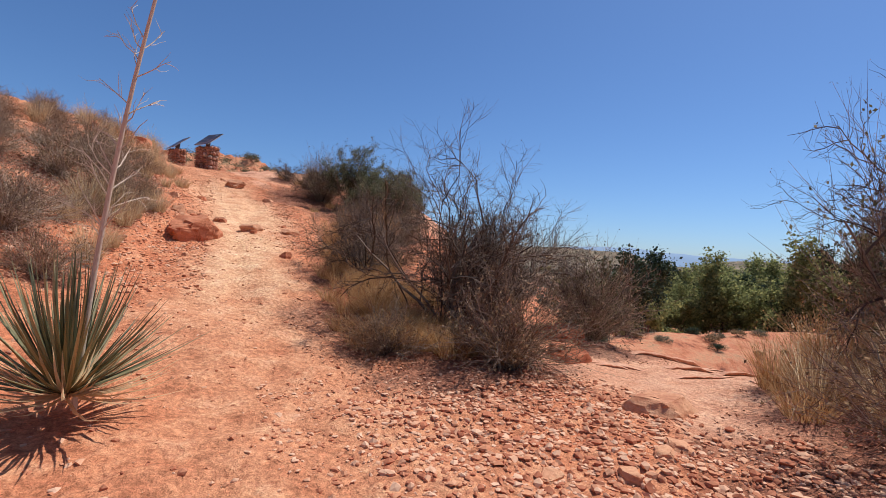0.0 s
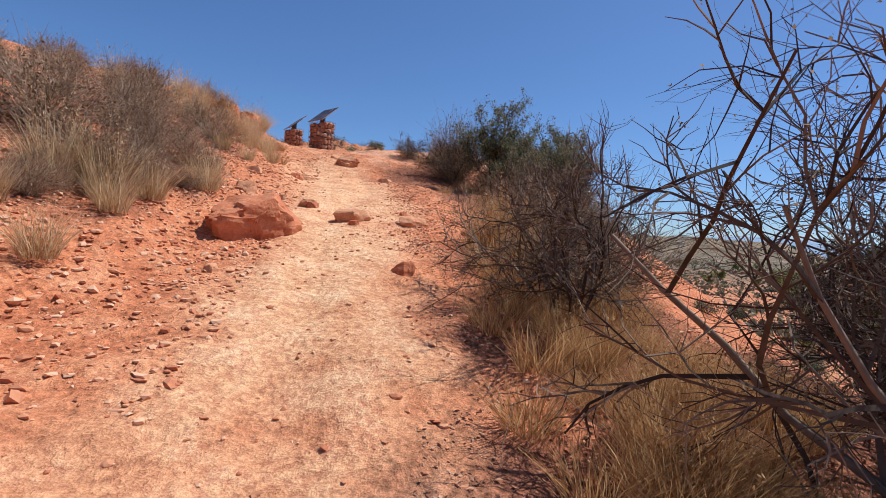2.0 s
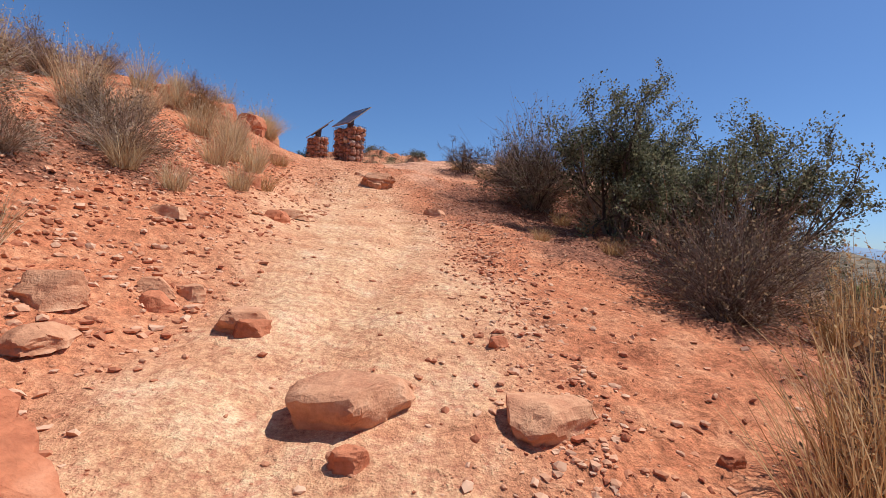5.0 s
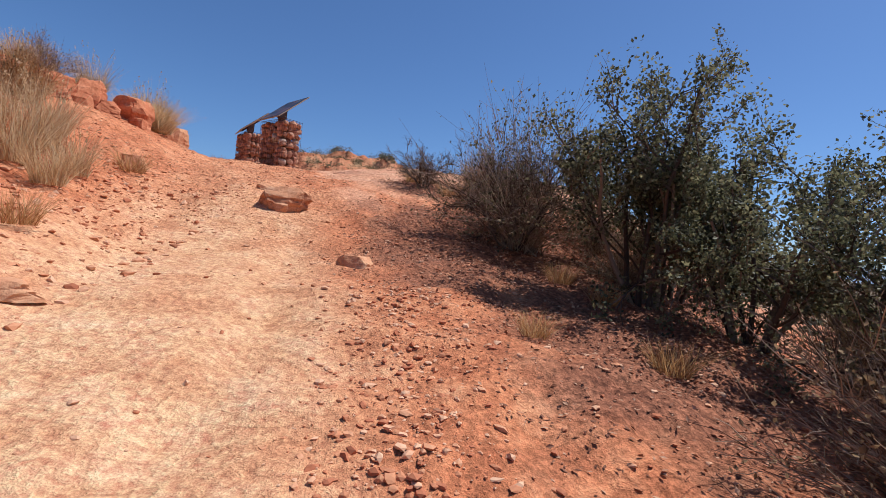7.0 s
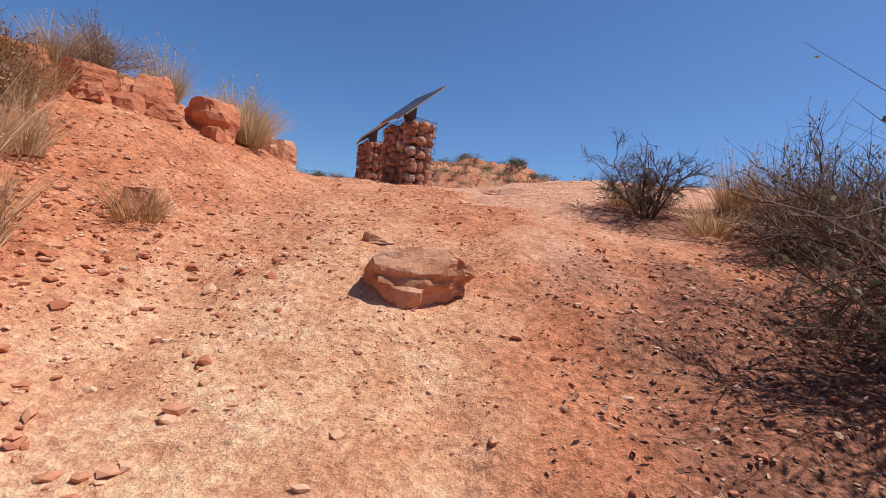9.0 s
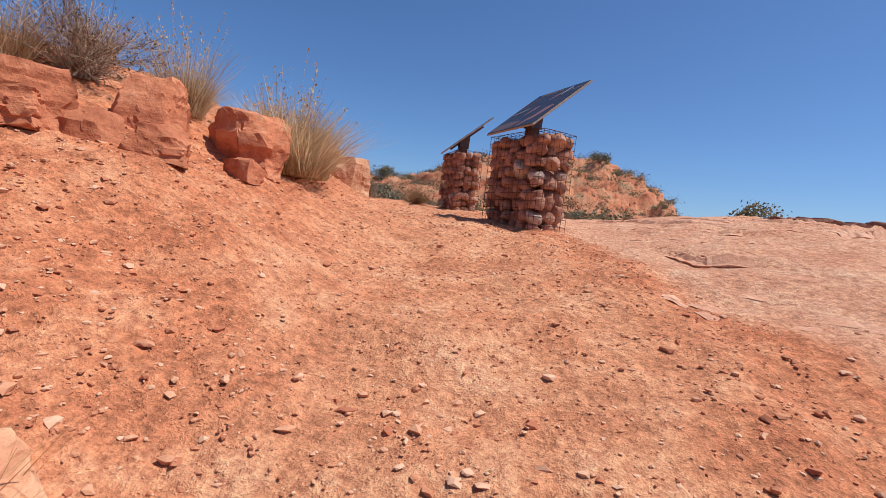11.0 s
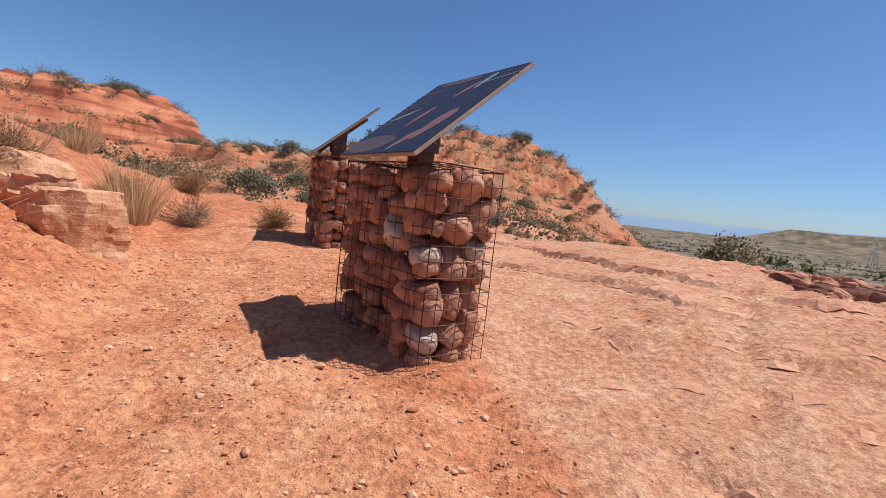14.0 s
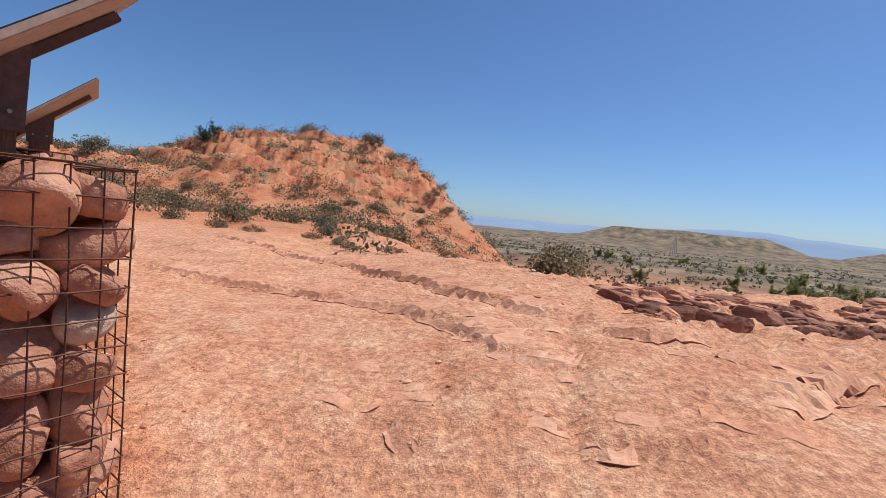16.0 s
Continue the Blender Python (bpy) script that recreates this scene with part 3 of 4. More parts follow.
def leafy_tree(seed, height, width, leaves, label, leaf_mat=None, size=0.024, stems=5, name="oak_shrub", category="tree", group="evergreen scrub oaks"):
    rng = np.random.default_rng(seed)
    out = [[] for _ in range(4)]
    for k in range(stems):
        a = 6.283 * (k + rng.uniform(0, 0.7)) / stems
        d = np.array((math.cos(a) * width * rng.uniform(0.2, 0.9), math.sin(a) * width * rng.uniform(0.2, 0.9), height * rng.uniform(0.8, 1.1)))
        sprout(rng, (math.cos(a) * 0.1, math.sin(a) * 0.1, -0.1), d / np.linalg.norm(d), np.linalg.norm(d) * 0.75, 0.022 * height / 2.4 + 0.01, 3, out, 0.13, 5, 0.55, 0.03, 6)
    t = thing(name, STORE, label, category, group)
    v, f = tubes(out[3], 6)
    part("trunk", mesh_of("trunk", v, f, THORN_WOOD, True), t)
    v, f = tubes(out[2] + out[1] + out[0][::3], 3)
    part("limb_mass", mesh_of("limb_mass", v, f, THORN_WOOD), t)
    twigs = out[0] + out[1]
    places = []
    for _ in range(leaves):
        pts, _r = twigs[rng.integers(len(twigs))]
        places.append(pts[rng.integers(1, len(pts))] + rng.normal(size=3) * size * 1.6)
    v, f = flakes(rng, places, size, 1.5)
    part("crown", mesh_of("crown", v, f, leaf_mat or OAK_LEAF), t)
    return t


def far_bush(seed, height, radius, n, mat, size, label, name="desert_bush", category="bush", group="far brush"):
    """A bush seen from far: clumps of leaf pieces on a few stems."""
    rng = np.random.default_rng(seed)
    lines, places = [], []
    clumps = []
    for k in range(16):
        a, e = rng.uniform(0, 6.283), math.acos(rng.uniform(0.0, 1.0))
        c = np.array((math.cos(a) * math.sin(e) * radius, math.sin(a) * math.sin(e) * radius, (0.25 + 0.6 * math.cos(e)) * height)) * rng.uniform(0.55, 0.95)
        clumps.append((c, rng.uniform(0.2, 0.42)))
        lines.append(([(0, 0, -0.1), c * 0.5 + rng.normal(size=3) * 0.05 * radius, c], [0.022 * height, 0.014 * height, 0.005 * height]))
    for _ in range(n):
        c, r = clumps[rng.integers(len(clumps))]
        places.append(c + rng.normal(size=3) * r * np.array((radius, radius, height * 0.6)) * 0.62)
    t = thing(name, STORE, label, category, group)
    v, f = tubes(lines, 3)
    part("woody_base", mesh_of("woody_base", v, f, THORN_WOOD), t)
    v, f = flakes(rng, [p for p in places if p[2] > 0], size, 1.4)
    part("foliage", mesh_of("foliage", v, f, mat), t)
    return t


def put(ob, x, y, scale=1.0, turn=None, sink=0.0, label="", tall=1.0):
    """Stand a copy on the ground; the first use takes the original itself."""
    turn = (x * 137.5 + y * 71.3) % 360 if turn is None else turn
    m = pose(x, y, ground_z(x, y) - sink, 0, 0, turn) @ Matrix.Diagonal((scale, scale, scale * tall, 1))
    if ob.get("used"):
        ob2 = copy_thing(ob, m)
    else:
        ob.matrix_basis, ob2 = m, ob
        ob["used"] = 1
    if label:
        ob2["label"] = label
    return ob2


# (x, y, radius) of what grows beside the trail; litter lies below it
BIG_THORN = ((4.2, 2.9, 1.5), (4.1, 4.9, 1.2), (5.6, 4.0, 1.4), (5.2, 15.2, 1.3), (4.2, 18.2, 0.8), (7.1, 2.6, 1.0))
OAKS = ((5.6, 13.3, 1.5), (7.0, 14.8, 1.6), (6.3, 11.4, 1.2), (8.9, 16.2, 1.5))
LEFT_BRUSH = ((-0.8, 4.6, 0.75), (-0.15, 3.7, 0.6), (-0.35, 7.0, 0.6), (-0.1, 7.6, 0.62), (0.3, 7.9, 0.42), (-1.0, 7.5, 0.8), (-0.75, 8.8, 0.85), (-1.5, 5.9, 0.75), (-0.9, 5.5, 0.6), (-0.3, 8.4, 0.65),
              (-0.3, 11.4, 0.95), (-1.3, 10.6, 0.85), (-2.3, 8.6, 0.7), (-1.6, 2.9, 0.8), (-2.4, 4.2, 0.9), (-1.8, 7.1, 0.7), (-0.55, 10.3, 0.6), (-0.75, 11.9, 0.6), (-1.0, 9.7, 0.85), (-1.7, 9.1, 0.85), (0.15, 8.6, 0.5), (-0.1, 7.0, 0.55), (-0.35, 6.2, 0.6))
RIGHT_BRUSH = ((4.7, 1.4, 0.8), (3.4, 1.9, 0.5), (5.2, 9.9, 0.65), (5.4, 8.6, 0.6), (5.7, 10.6, 0.75), (6.4, 15.6, 0.8), (5.3, 17.3, 0.7), (6.0, 18.0, 0.8), (4.8, 6.0, 0.7), (6.4, 9.6, 1.0), (7.2, 12.3, 1.0), (4.5, 6.9, 0.5), (4.6, 7.7, 0.5), (6.1, 10.9, 0.9))
# the last spots darken ground beside shrubs for litter and painted shade
LITTER_SHADE_SPOTS += list(BIG_THORN) + list(OAKS) + list(RIGHT_BRUSH) + [(x, y, r * 0.8) for x, y, r in LEFT_BRUSH] + [(6.6, -1.4, 1.2), (5.4, -1.8, 1.1), (8, -1.2, 1.5), (5.9, 13.9, 1.7), (4.3, 14.2, 1.4), (5.2, 11.9, 1.3), (4.2, 15.5, 1.3), (3.7, 2.1, 1.0), (3.9, 1.2, 0.9), (3.3, 3.2, 0.8), (4.1, 6.9, 0.9)]

ground = build_ground()

# large bare shrubs
THORNS = [thorn_shrub(11, 2.1, 1.25, 17, 7, "large leafless thorny shrub with dark crooked branches", 7000),
          thorn_shrub(12, 1.6, 1.2, 15, 7, "", 5000), thorn_shrub(13, 1.2, 0.9, 15, 7, "", 1500)]
put(THORNS[0], 4.6, 2.65, 1.14)
put(THORNS[1], 4.9, 2.6, 0.95, 40)
put(THORNS[1], 4.0, 5.12, 0.92, 155)
put(THORNS[1], 5.7, 3.9, 1.15)
put(THORNS[1], 5.05, 15.15, 0.9, 200)
put(THORNS[2], 4.15, 18.1, 0.67)
put(THORNS[1], 7.1, 2.6, 0.85, 80, label="brownish half-leafless shrub at the edge of the slab")
put(THORNS[0], 8.6, -1.0, 0.95, 130, tall=1.4)
put(THORNS[1], 6.2, -2.9, 1.1, 160)

# evergreen oaks
OAK = [leafy_tree(21, 2.4, 1.0, 20000, "green-leaved scrub oak with several thin trunks", size=0.027, stems=9), leafy_tree(22, 2.2, 1.0, 19000, "green-leaved scrub oak with several thin trunks", size=0.027, stems=9)]
put(OAK[0], 5.98, 13.55, 0.96)
put(OAK[1], 6.5, 12.8, 0.92)
put(OAK[1], 7.0, 14.6, 0.98, 160)
put(OAK[0], 6.7, 11.4, 0.8, 100)
put(OAK[1], 8.9, 16.2, 1.1, 50)

# dry brush
BRUSH = [brush(31, 0.95, 0.85, 230), brush(32, 0.8, 0.8, 190), brush(33, 0.7, 0.6, 150)]
for i, (x, y, r) in enumerate(LEFT_BRUSH):
    put(BRUSH[i % 3], x, y, 0.88 * r / (0.85, 0.8, 0.6)[i % 3])
put(BRUSH[0], 6.1, -2.0, 1.3)
put(BRUSH[0], 6.3, 14.5, 0.9)
TWIGGY = brush(35, 1.6, 1.0, 210, "dense rounded olive-brown twiggy shrub with small dry leaves", (GREY_TWIG, OLIVE_LEAF), 4500, "twiggy_shrub", "twiggy shrubs")
put(TWIGGY, 5.2, 15.2, 1.02, tall=1.08)
put(TWIGGY, 8.75, -0.8, 1.1, tall=1.3)
put(TWIGGY, 7.0, 2.6, 0.75)
DARK_BRUSH = [brush(36, 0.95, 0.85, 240, "dense dark brown dry shrub beside the trail", (BROWN_TWIG, DRY_LEAF), 2600), brush(37, 0.8, 0.7, 200, "dense dark brown dry shrub beside the trail", (BROWN_TWIG, DRY_LEAF), 2200)]
for i, (x, y, r) in enumerate(RIGHT_BRUSH):
    put(DARK_BRUSH[i % 2], x, y, r / (0.8, 0.72)[i % 2])
for x, y, s in ((-3.5, 12.6, 1.0), (-2.7, 13.8, 1.1), (-3.3, 14.6, 0.9), (-2.25, 12.3, 0.7), (-2.4, 18.3, 1.02), (-2.6, 21.6, 0.85), (-2.4, 24.2, 0.7), (-4.2, 13.4, 1.2), (-2.4, 8.8, 0.7), (-4.0, 17.5, 1.0), (-5.0, 15.5, 1.2), (-5.2, 11.0, 1.2)):
    put(BRUSH[1], x, y, s, label="round reddish-brown dry shrub on the hilltop")
DENSE = brush(34, 0.55, 0.55, 190, "low rounded olive-brown dry bush", (ORANGE_STRAW, DRY_LEAF), 3000)
for x, y, s in ((-1.55, 16.3, 0.85), (-1.4, 24.6, 0.6), (-4.4, 27.5, 0.9), (-3.2, 24.0, 0.7), (-2.5, 21.6, 0.8)):
    put(DENSE, x, y, s)

# dry grass
GRASS = [bunch_grass(41, 0.75, 0.16, 420, STRAW, "tall straw-coloured dry bunch grass", 0.38, 26), bunch_grass(42, 0.55, 0.14, 330, STRAW, "straw-coloured dry bunch grass", 0.5, 10),
         bunch_grass(43, 0.75, 0.2, 520, ORANGE_STRAW, "orange-brown dry bunch grass beside the trail", 0.4, 30), bunch_grass(44, 0.4, 0.16, 260, ORANGE_STRAW, "low orange-brown dry grass", 0.7),
         bunch_grass(45, 0.62, 0.3, 1500, STRAW, "large dense straw-coloured bunch grass beside the outcrop", 0.72, 45)]
for k, x, y, s in ((4, -1.12, 19.4, 1.05), (0, -1.18, 19.36, 1.2), (4, -1.4, 19.65, 1.0), (4, -1.25, 19.25, 0.8), (0, -2.05, 19.0, 0.9), (4, -2.15, 19.1, 0.6), (3, -1.55, 16.7, 1.2), (1, -2.6, 17.9, 1.1), (1, -1.0, 15.1, 1.2), (0, -0.5, 15.2, 0.95), (1, 0.0, 14.9, 1.0), (1, 0.15, 14.3, 0.9),
                   (0, -0.3, 14.5, 0.9), (1, -0.7, 15.8, 0.9), (3, 0.2, 15.8, 0.75), (1, -0.15, 13.5, 0.9), (3, 0.6, 13.2, 0.7), (2, 3.98, 7.5, 1.05), (2, 4.2, 7.2, 1.0), (2, 4.4, 7.9, 1.0), (2, 4.3, 6.5, 0.9),
                   (3, 3.75, 6.5, 1.0), (3, 3.7, 5.8, 1.0), (3, 3.45, 4.3, 0.8), (3, 3.3, 3.3, 0.75), (3, 3.2, 3.8, 0.7), (3, 3.6, 1.9, 0.9), (3, 4.1, 1.6, 1.0), (3, 4.7, 1.4, 1.0), (3, 3.6, 3.2, 0.9), (3, 3.8, 3.6, 1.0),
                   (3, 3.35, 4.9, 0.8), (3, 3.6, 5.3, 0.9), (3, 4.2, 5.6, 1.1), (3, 3.1, 2.7, 0.7), (3, 3.4, 2.4, 0.8), (3, 3.15, 2.1, 0.7), (1, 0.2, 7.2, 0.9), (0, -0.05, 6.8, 0.8), (0, -0.4, 6.6, 0.8), (1, 0.5, 8.1, 0.9), (1, 0.3, 9.0, 0.7),
                   (1, -0.1, 11.1, 0.7), (1, 0.35, 11.1, 0.6), (1, 0.2, 6.4, 0.75), (1, -0.4, 5.8, 0.8), (0, 0.1, 4.6, 0.7), (1, 0.2, 5.4, 0.7), (0, -2.9, 13.2, 0.9), (1, -3.1, 15.6, 1.1), (0, -2.6, 16.3, 0.9), (1, -3.2, 19.1, 1.0),
                   (1, -2.2, 20.7, 0.9), (3, 4.4, 12.4, 0.5), (3, 5.2, 12.0, 0.6), (2, 5.9, 9.4, 1.1), (0, 6.7, -0.7, 0.8), (0, 7.0, -1.3, 0.9), (2, 7.6, -0.5, 1.1), (1, 6.4, -1.4, 1.0), (1, 6.9, -1.9, 1.1), (2, 8.4, 0.0, 1.2),
                   (2, 7.2, -0.1, 0.9), (1, 7.7, -1.2, 1.1), (3, 6.2, -0.9, 0.9), (0, -2.3, 23.0, 0.9), (1, -5.5, 26.0, 1.2), (3, 5.6, 18.6, 1.2), (2, 5.2, 18.4, 0.9), (1, 0.6, 12.2, 0.7), (0, -1.2, 12.2, 0.9), (1, -1.7, 14.7, 1.0), (1, -1.2, 13.4, 1.0),
                   (0, -1.9, 16.0, 0.8), (1, -1.4, 16.4, 0.7), (1, -2.6, 21.9, 1.0), (3, 5.2, 13.9, 0.6), (3, 5.4, 13.3, 0.6), (3, 4.6, 17.6, 0.9), (3, 4.0, 18.4, 0.8)):
    put(GRASS[k], x, y, s)

rngg = np.random.default_rng(46)
UNDER = bunch_grass(47, 0.5, 0.24, 420, ORANGE_STRAW, "tangled orange-brown dry grass below thorny shrubs", 0.6, 16)
for cx, cy, rx, ry, n in ((4.15, 4.3, 0.8, 1.5, 26), (4.2, 2.2, 0.8, 0.6, 20), (3.75, 3.0, 0.4, 0.8, 9), (4.7, 6.2, 0.6, 0.8, 6), (7.4, -0.9, 0.9, 0.8, 9)):
    for _ in range(n):
        a, d = rngg.uniform(0, 6.283), math.sqrt(rngg.uniform())
        put(UNDER, cx + rx * d * math.cos(a), cy + ry * d * math.sin(a), rngg.uniform(0.65, 1.15))


# ---- yucca with its dry flower stalk ----
def blade_mesh(name, length, sag, mat):
    """One stiff, channelled leaf along +z."""
    vs, fs = [], []
    for i, w in enumerate((0.9, 1.0, 0.72, 0.04)):
        u = i / 3
        q = len(vs)
        vs += [(-0.011 * w, sag * u * u - 0.004 * w, length * u), (0, sag * u * u + 0.004 * w, length * u), (0.011 * w, sag * u * u - 0.004 * w, length * u)]
        if i:
            fs += [(q - 3, q - 2, q + 1, q), (q - 2, q - 1, q + 2, q + 1)]
    return mesh_of(name, vs, fs, mat)


def yucca(m):
    rng = np.random.default_rng(5)
    t = thing("yucca", m, "spiky green-grey yucca with a dry leaning flower stalk", "yucca")
    green = [blade_mesh("blade", 0.6 + 0.08 * k, 0.03 + 0.02 * k, YUCCA_LEAF) for k in range(5)]
    dead = [blade_mesh("dead_blade", 0.4 + 0.09 * k, 0.1 + 0.05 * k, STRAW) for k in range(4)]
    for name, n, lo, hi, kinds in (("blade", 215, 3, 74, green), ("dead_blade", 80, 62, 116, dead)):
        for k in range(n):
            e, a = rng.uniform(lo, hi), rng.uniform(0, 360)
            part(name, kinds[rng.integers(len(kinds))], t, pose(0, 0, 0.2) @ pose(0, 0, 0, 0, 0, a) @ pose(0, 0, 0, e) @ pose(0, 0, 0.04))
    base = np.array((0.05, 0.0, 0.1))
    line = [base + np.array((0.02 * i + 0.012 * i * i * 0.25, -0.005 * i, 0.36 * i)) for i in range(11)]
    v, f = tubes([(line, [0.02 - 0.0012 * i for i in range(11)])], 7)
    stalk = part("flower_stalk", mesh_of("flower_stalk", v, f, PALE_STALK, True), t, label="dry bare pale flower stalk")
    out = [[], [], []]
    for k in range(38):
        i = rng.uniform(3.0, 9.9)
        p = line[int(i)] + (line[int(i) + 1] - line[int(i)]) * (i % 1)
        a = rng.uniform(0, 6.283)
        sprout(rng, p, np.array((math.cos(a) * 0.8, math.sin(a) * 0.8, 0.7)) / 1.06, 0.34 * (1.1 - i / 16), 0.005, 1, out, 0.22, 4, 0.5, 0.03, 4)
    v, f = tubes(out[0] + out[1], 3)
    part("flower_head", mesh_of("flower_head", v, f, PALE_STALK), stalk)
    return t


yucca(pose(0.85, 0.5, ground_z(0.85, 0.5), 0, 0, -12) @ Matrix.Scale(0.97, 4))

# ---- rocks ----
ROCKS = (("boulder", 1.22, 7.4, (1.1, 0.78, 0.74), 25, 3, "big reddish sandstone boulder bedded in the slope"),
         ("rock", 2.33, 8.28, (0.56, 0.42, 0.22), 10, 4, "flat-topped sandstone rock beside the trail"), ("rock", 3.12, 8.25, (0.42, 0.32, 0.2), 40, 5, "flat-topped sandstone rock beside the trail"),
         ("rock", -0.96, 18.41, (0.3, 0.26, 0.2), 15, 51, "blocky red sandstone outcrop fragment"), ("rock", -1.45, 17.62, (0.34, 0.26, 0.24), 55, 52, "blocky red sandstone outcrop fragment"), ("rock", -1.98, 16.91, (0.36, 0.26, 0.2), 25, 53, "blocky red sandstone outcrop fragment"),
         ("boulder", 2.1, 15.66, (0.7, 0.58, 0.42), -18, 6, "flat reddish sandstone boulder in the worn trail"),
         ("rock", 5.5, 0.0, (0.85, 0.6, 0.24), 15, 7, "flat sandstone slab stone on rubble"), ("rock", 5.9, 1.7, (1.0, 0.6, 0.3), 30, 8, "layered sandstone ledge beside a shrub"), ("rock", 6.5, 2.5, (1.1, 0.7, 0.35), 10, 9, "layered sandstone ledge beside a shrub"),
         ("boulder", -1.26, 18.85, (0.74, 0.62, 0.62), 15, 10, "large blocky red sandstone outcrop boulder"), ("boulder", -1.72, 18.3, (0.6, 0.52, 0.56), 60, 11, "blocky red sandstone outcrop boulder"),
         ("boulder", -1.72, 17.45, (0.6, 0.5, 0.42), 10, 12, "blocky red sandstone outcrop boulder"), ("boulder", -2.05, 17.0, (0.6, 0.45, 0.36), 80, 13, "blocky red sandstone outcrop boulder"), ("boulder", -1.2, 17.85, (0.42, 0.36, 0.3), 30, 14, "blocky red sandstone outcrop boulder"),
         ("boulder", -1.5, 21.3, (0.75, 0.5, 0.55), 30, 15, "pale weathered sandstone outcrop boulder"), ("boulder", -2.05, 21.6, (0.85, 0.6, 0.62), 10, 16, "pale weathered sandstone outcrop boulder"),
         ("boulder", -2.53, 16.96, (0.55, 0.45, 0.34), 45, 41, "blocky red sandstone outcrop boulder"), ("boulder", -1.69, 17.33, (0.45, 0.36, 0.26), 15, 42, "blocky red sandstone outcrop boulder"),
         ("rock", 0.08, 16.0, (0.42, 0.3, 0.26), 70, 17, "pale sandstone rock among dry grass"), ("rock", 3.08, 13.85, (0.36, 0.26, 0.14), 0, 18, "flat sandstone rock on the trail"),
         ("rock", 0.52, 12.85, (0.34, 0.3, 0.22), 20, 19, "reddish sandstone rock on the slope"), ("rock", 1.15, 11.75, (0.4, 0.25, 0.16), 50, 20, "reddish sandstone rock on the slope"),
         ("rock", 1.06, 9.32, (0.24, 0.2, 0.13), 0, 21, "pale sandstone rock on the slope"), ("rock", 1.22, 9.44, (0.18, 0.15, 0.11), 0, 22, "pale sandstone rock on the slope"), ("rock", 0.82, 8.8, (0.3, 0.24, 0.2), 35, 23, "pale sandstone rock on the slope"),
         ("rock", 1.0, 8.5, (0.32, 0.22, 0.11), 75, 24, "pale sandstone rock on the slope"), ("rock", 1.66, 9.05, (0.34, 0.26, 0.14), 45, 25, "half-buried pale sandstone rock"), ("rock", 2.33, 7.95, (0.15, 0.11, 0.09), 5, 26, "small reddish sandstone rock"),
         ("rock", 0.56, 10.55, (0.34, 0.22, 0.12), 5, 27, "flat sandstone rock on the slope"), ("rock", 1.7, 16.3, (0.24, 0.18, 0.09), 5, 28, "small flat sandstone rock"), ("rock", 1.72, 8.95, (0.2, 0.16, 0.1), 35, 29, "small reddish sandstone rock"),
         ("rock", 1.12, 9.2, (0.22, 0.18, 0.12), 35, 30, "small reddish sandstone rock"), ("rock", 1.24, 12.2, (0.4, 0.25, 0.12), 5, 31, "flat sandstone rock on the slope"), ("rock", 2.8, 6.15, (0.24, 0.2, 0.16), 5, 32, "small dark sandstone rock"),
         ("rock", 3.08, 9.0, (0.14, 0.11, 0.07), 5, 33, "small reddish sandstone rock"), ("rock", 3.86, 8.1, (0.13, 0.1, 0.07), 5, 34, "small reddish sandstone rock"), ("rock", 4.56, -0.85, (0.32, 0.22, 0.1), 5, 35, "flat sandstone rubble stone"),
         ("rock", 4.97, -0.65, (0.36, 0.24, 0.09), 50, 36, "flat sandstone rubble stone"), ("rock", 3.67, -0.7, (0.22, 0.18, 0.07), 20, 37, "flat sandstone rubble stone"), ("rock", 4.15, -0.95, (0.2, 0.18, 0.08), 90, 38, "flat sandstone rubble stone"),
         ("rock", 9.4, 1.0, (0.6, 0.5, 0.35), 20, 39, "red sandstone rock at the slab's edge"), ("rock", 1.15, 5.95, (0.14, 0.13, 0.09), 20, 40, "small pale rounded stone"))
for name, x, y, size, turn, seed, label in ROCKS:
    pale_one = "pale" in label or "flat" in label
    big = name == "boulder"
    solid(name, label, "rock", rock_mesh(name, seed, size, PALE_ROCK if pale_one else RED_ROCK, levels=5 if big else 4, rough=0.055, chips=0.1 if big else 0.08, undercut={3: 0.3, 4: 0.35, 5: 0.25, 6: 0.34, 10: 0.36}.get(seed, 0.1)),
          pose(x, y, ground_z(x, y) - size[2] * (0.36 if seed in (3, 4, 5, 6) else 0.3), 0, 0, turn), "sandstone rocks")


# ---- stone-filled wire baskets that carry slanted panels ----
STONE_MESHES = []
for k in range(16):
    r0 = np.random.default_rng(100 + k)
    me = rock_mesh("stone", 100 + k, (0.185 * r0.uniform(0.85, 1.25), 0.15 * r0.uniform(0.85, 1.2), 0.125 * r0.uniform(0.85, 1.2)), COBBLE if k else WHITE_COBBLE, 3, 0.022, 3, 0.0, 1, (0.84, 0.97), 0.0)
    me.transform(Matrix.Translation((0, 0, -0.065)))
    STONE_MESHES.append(me)


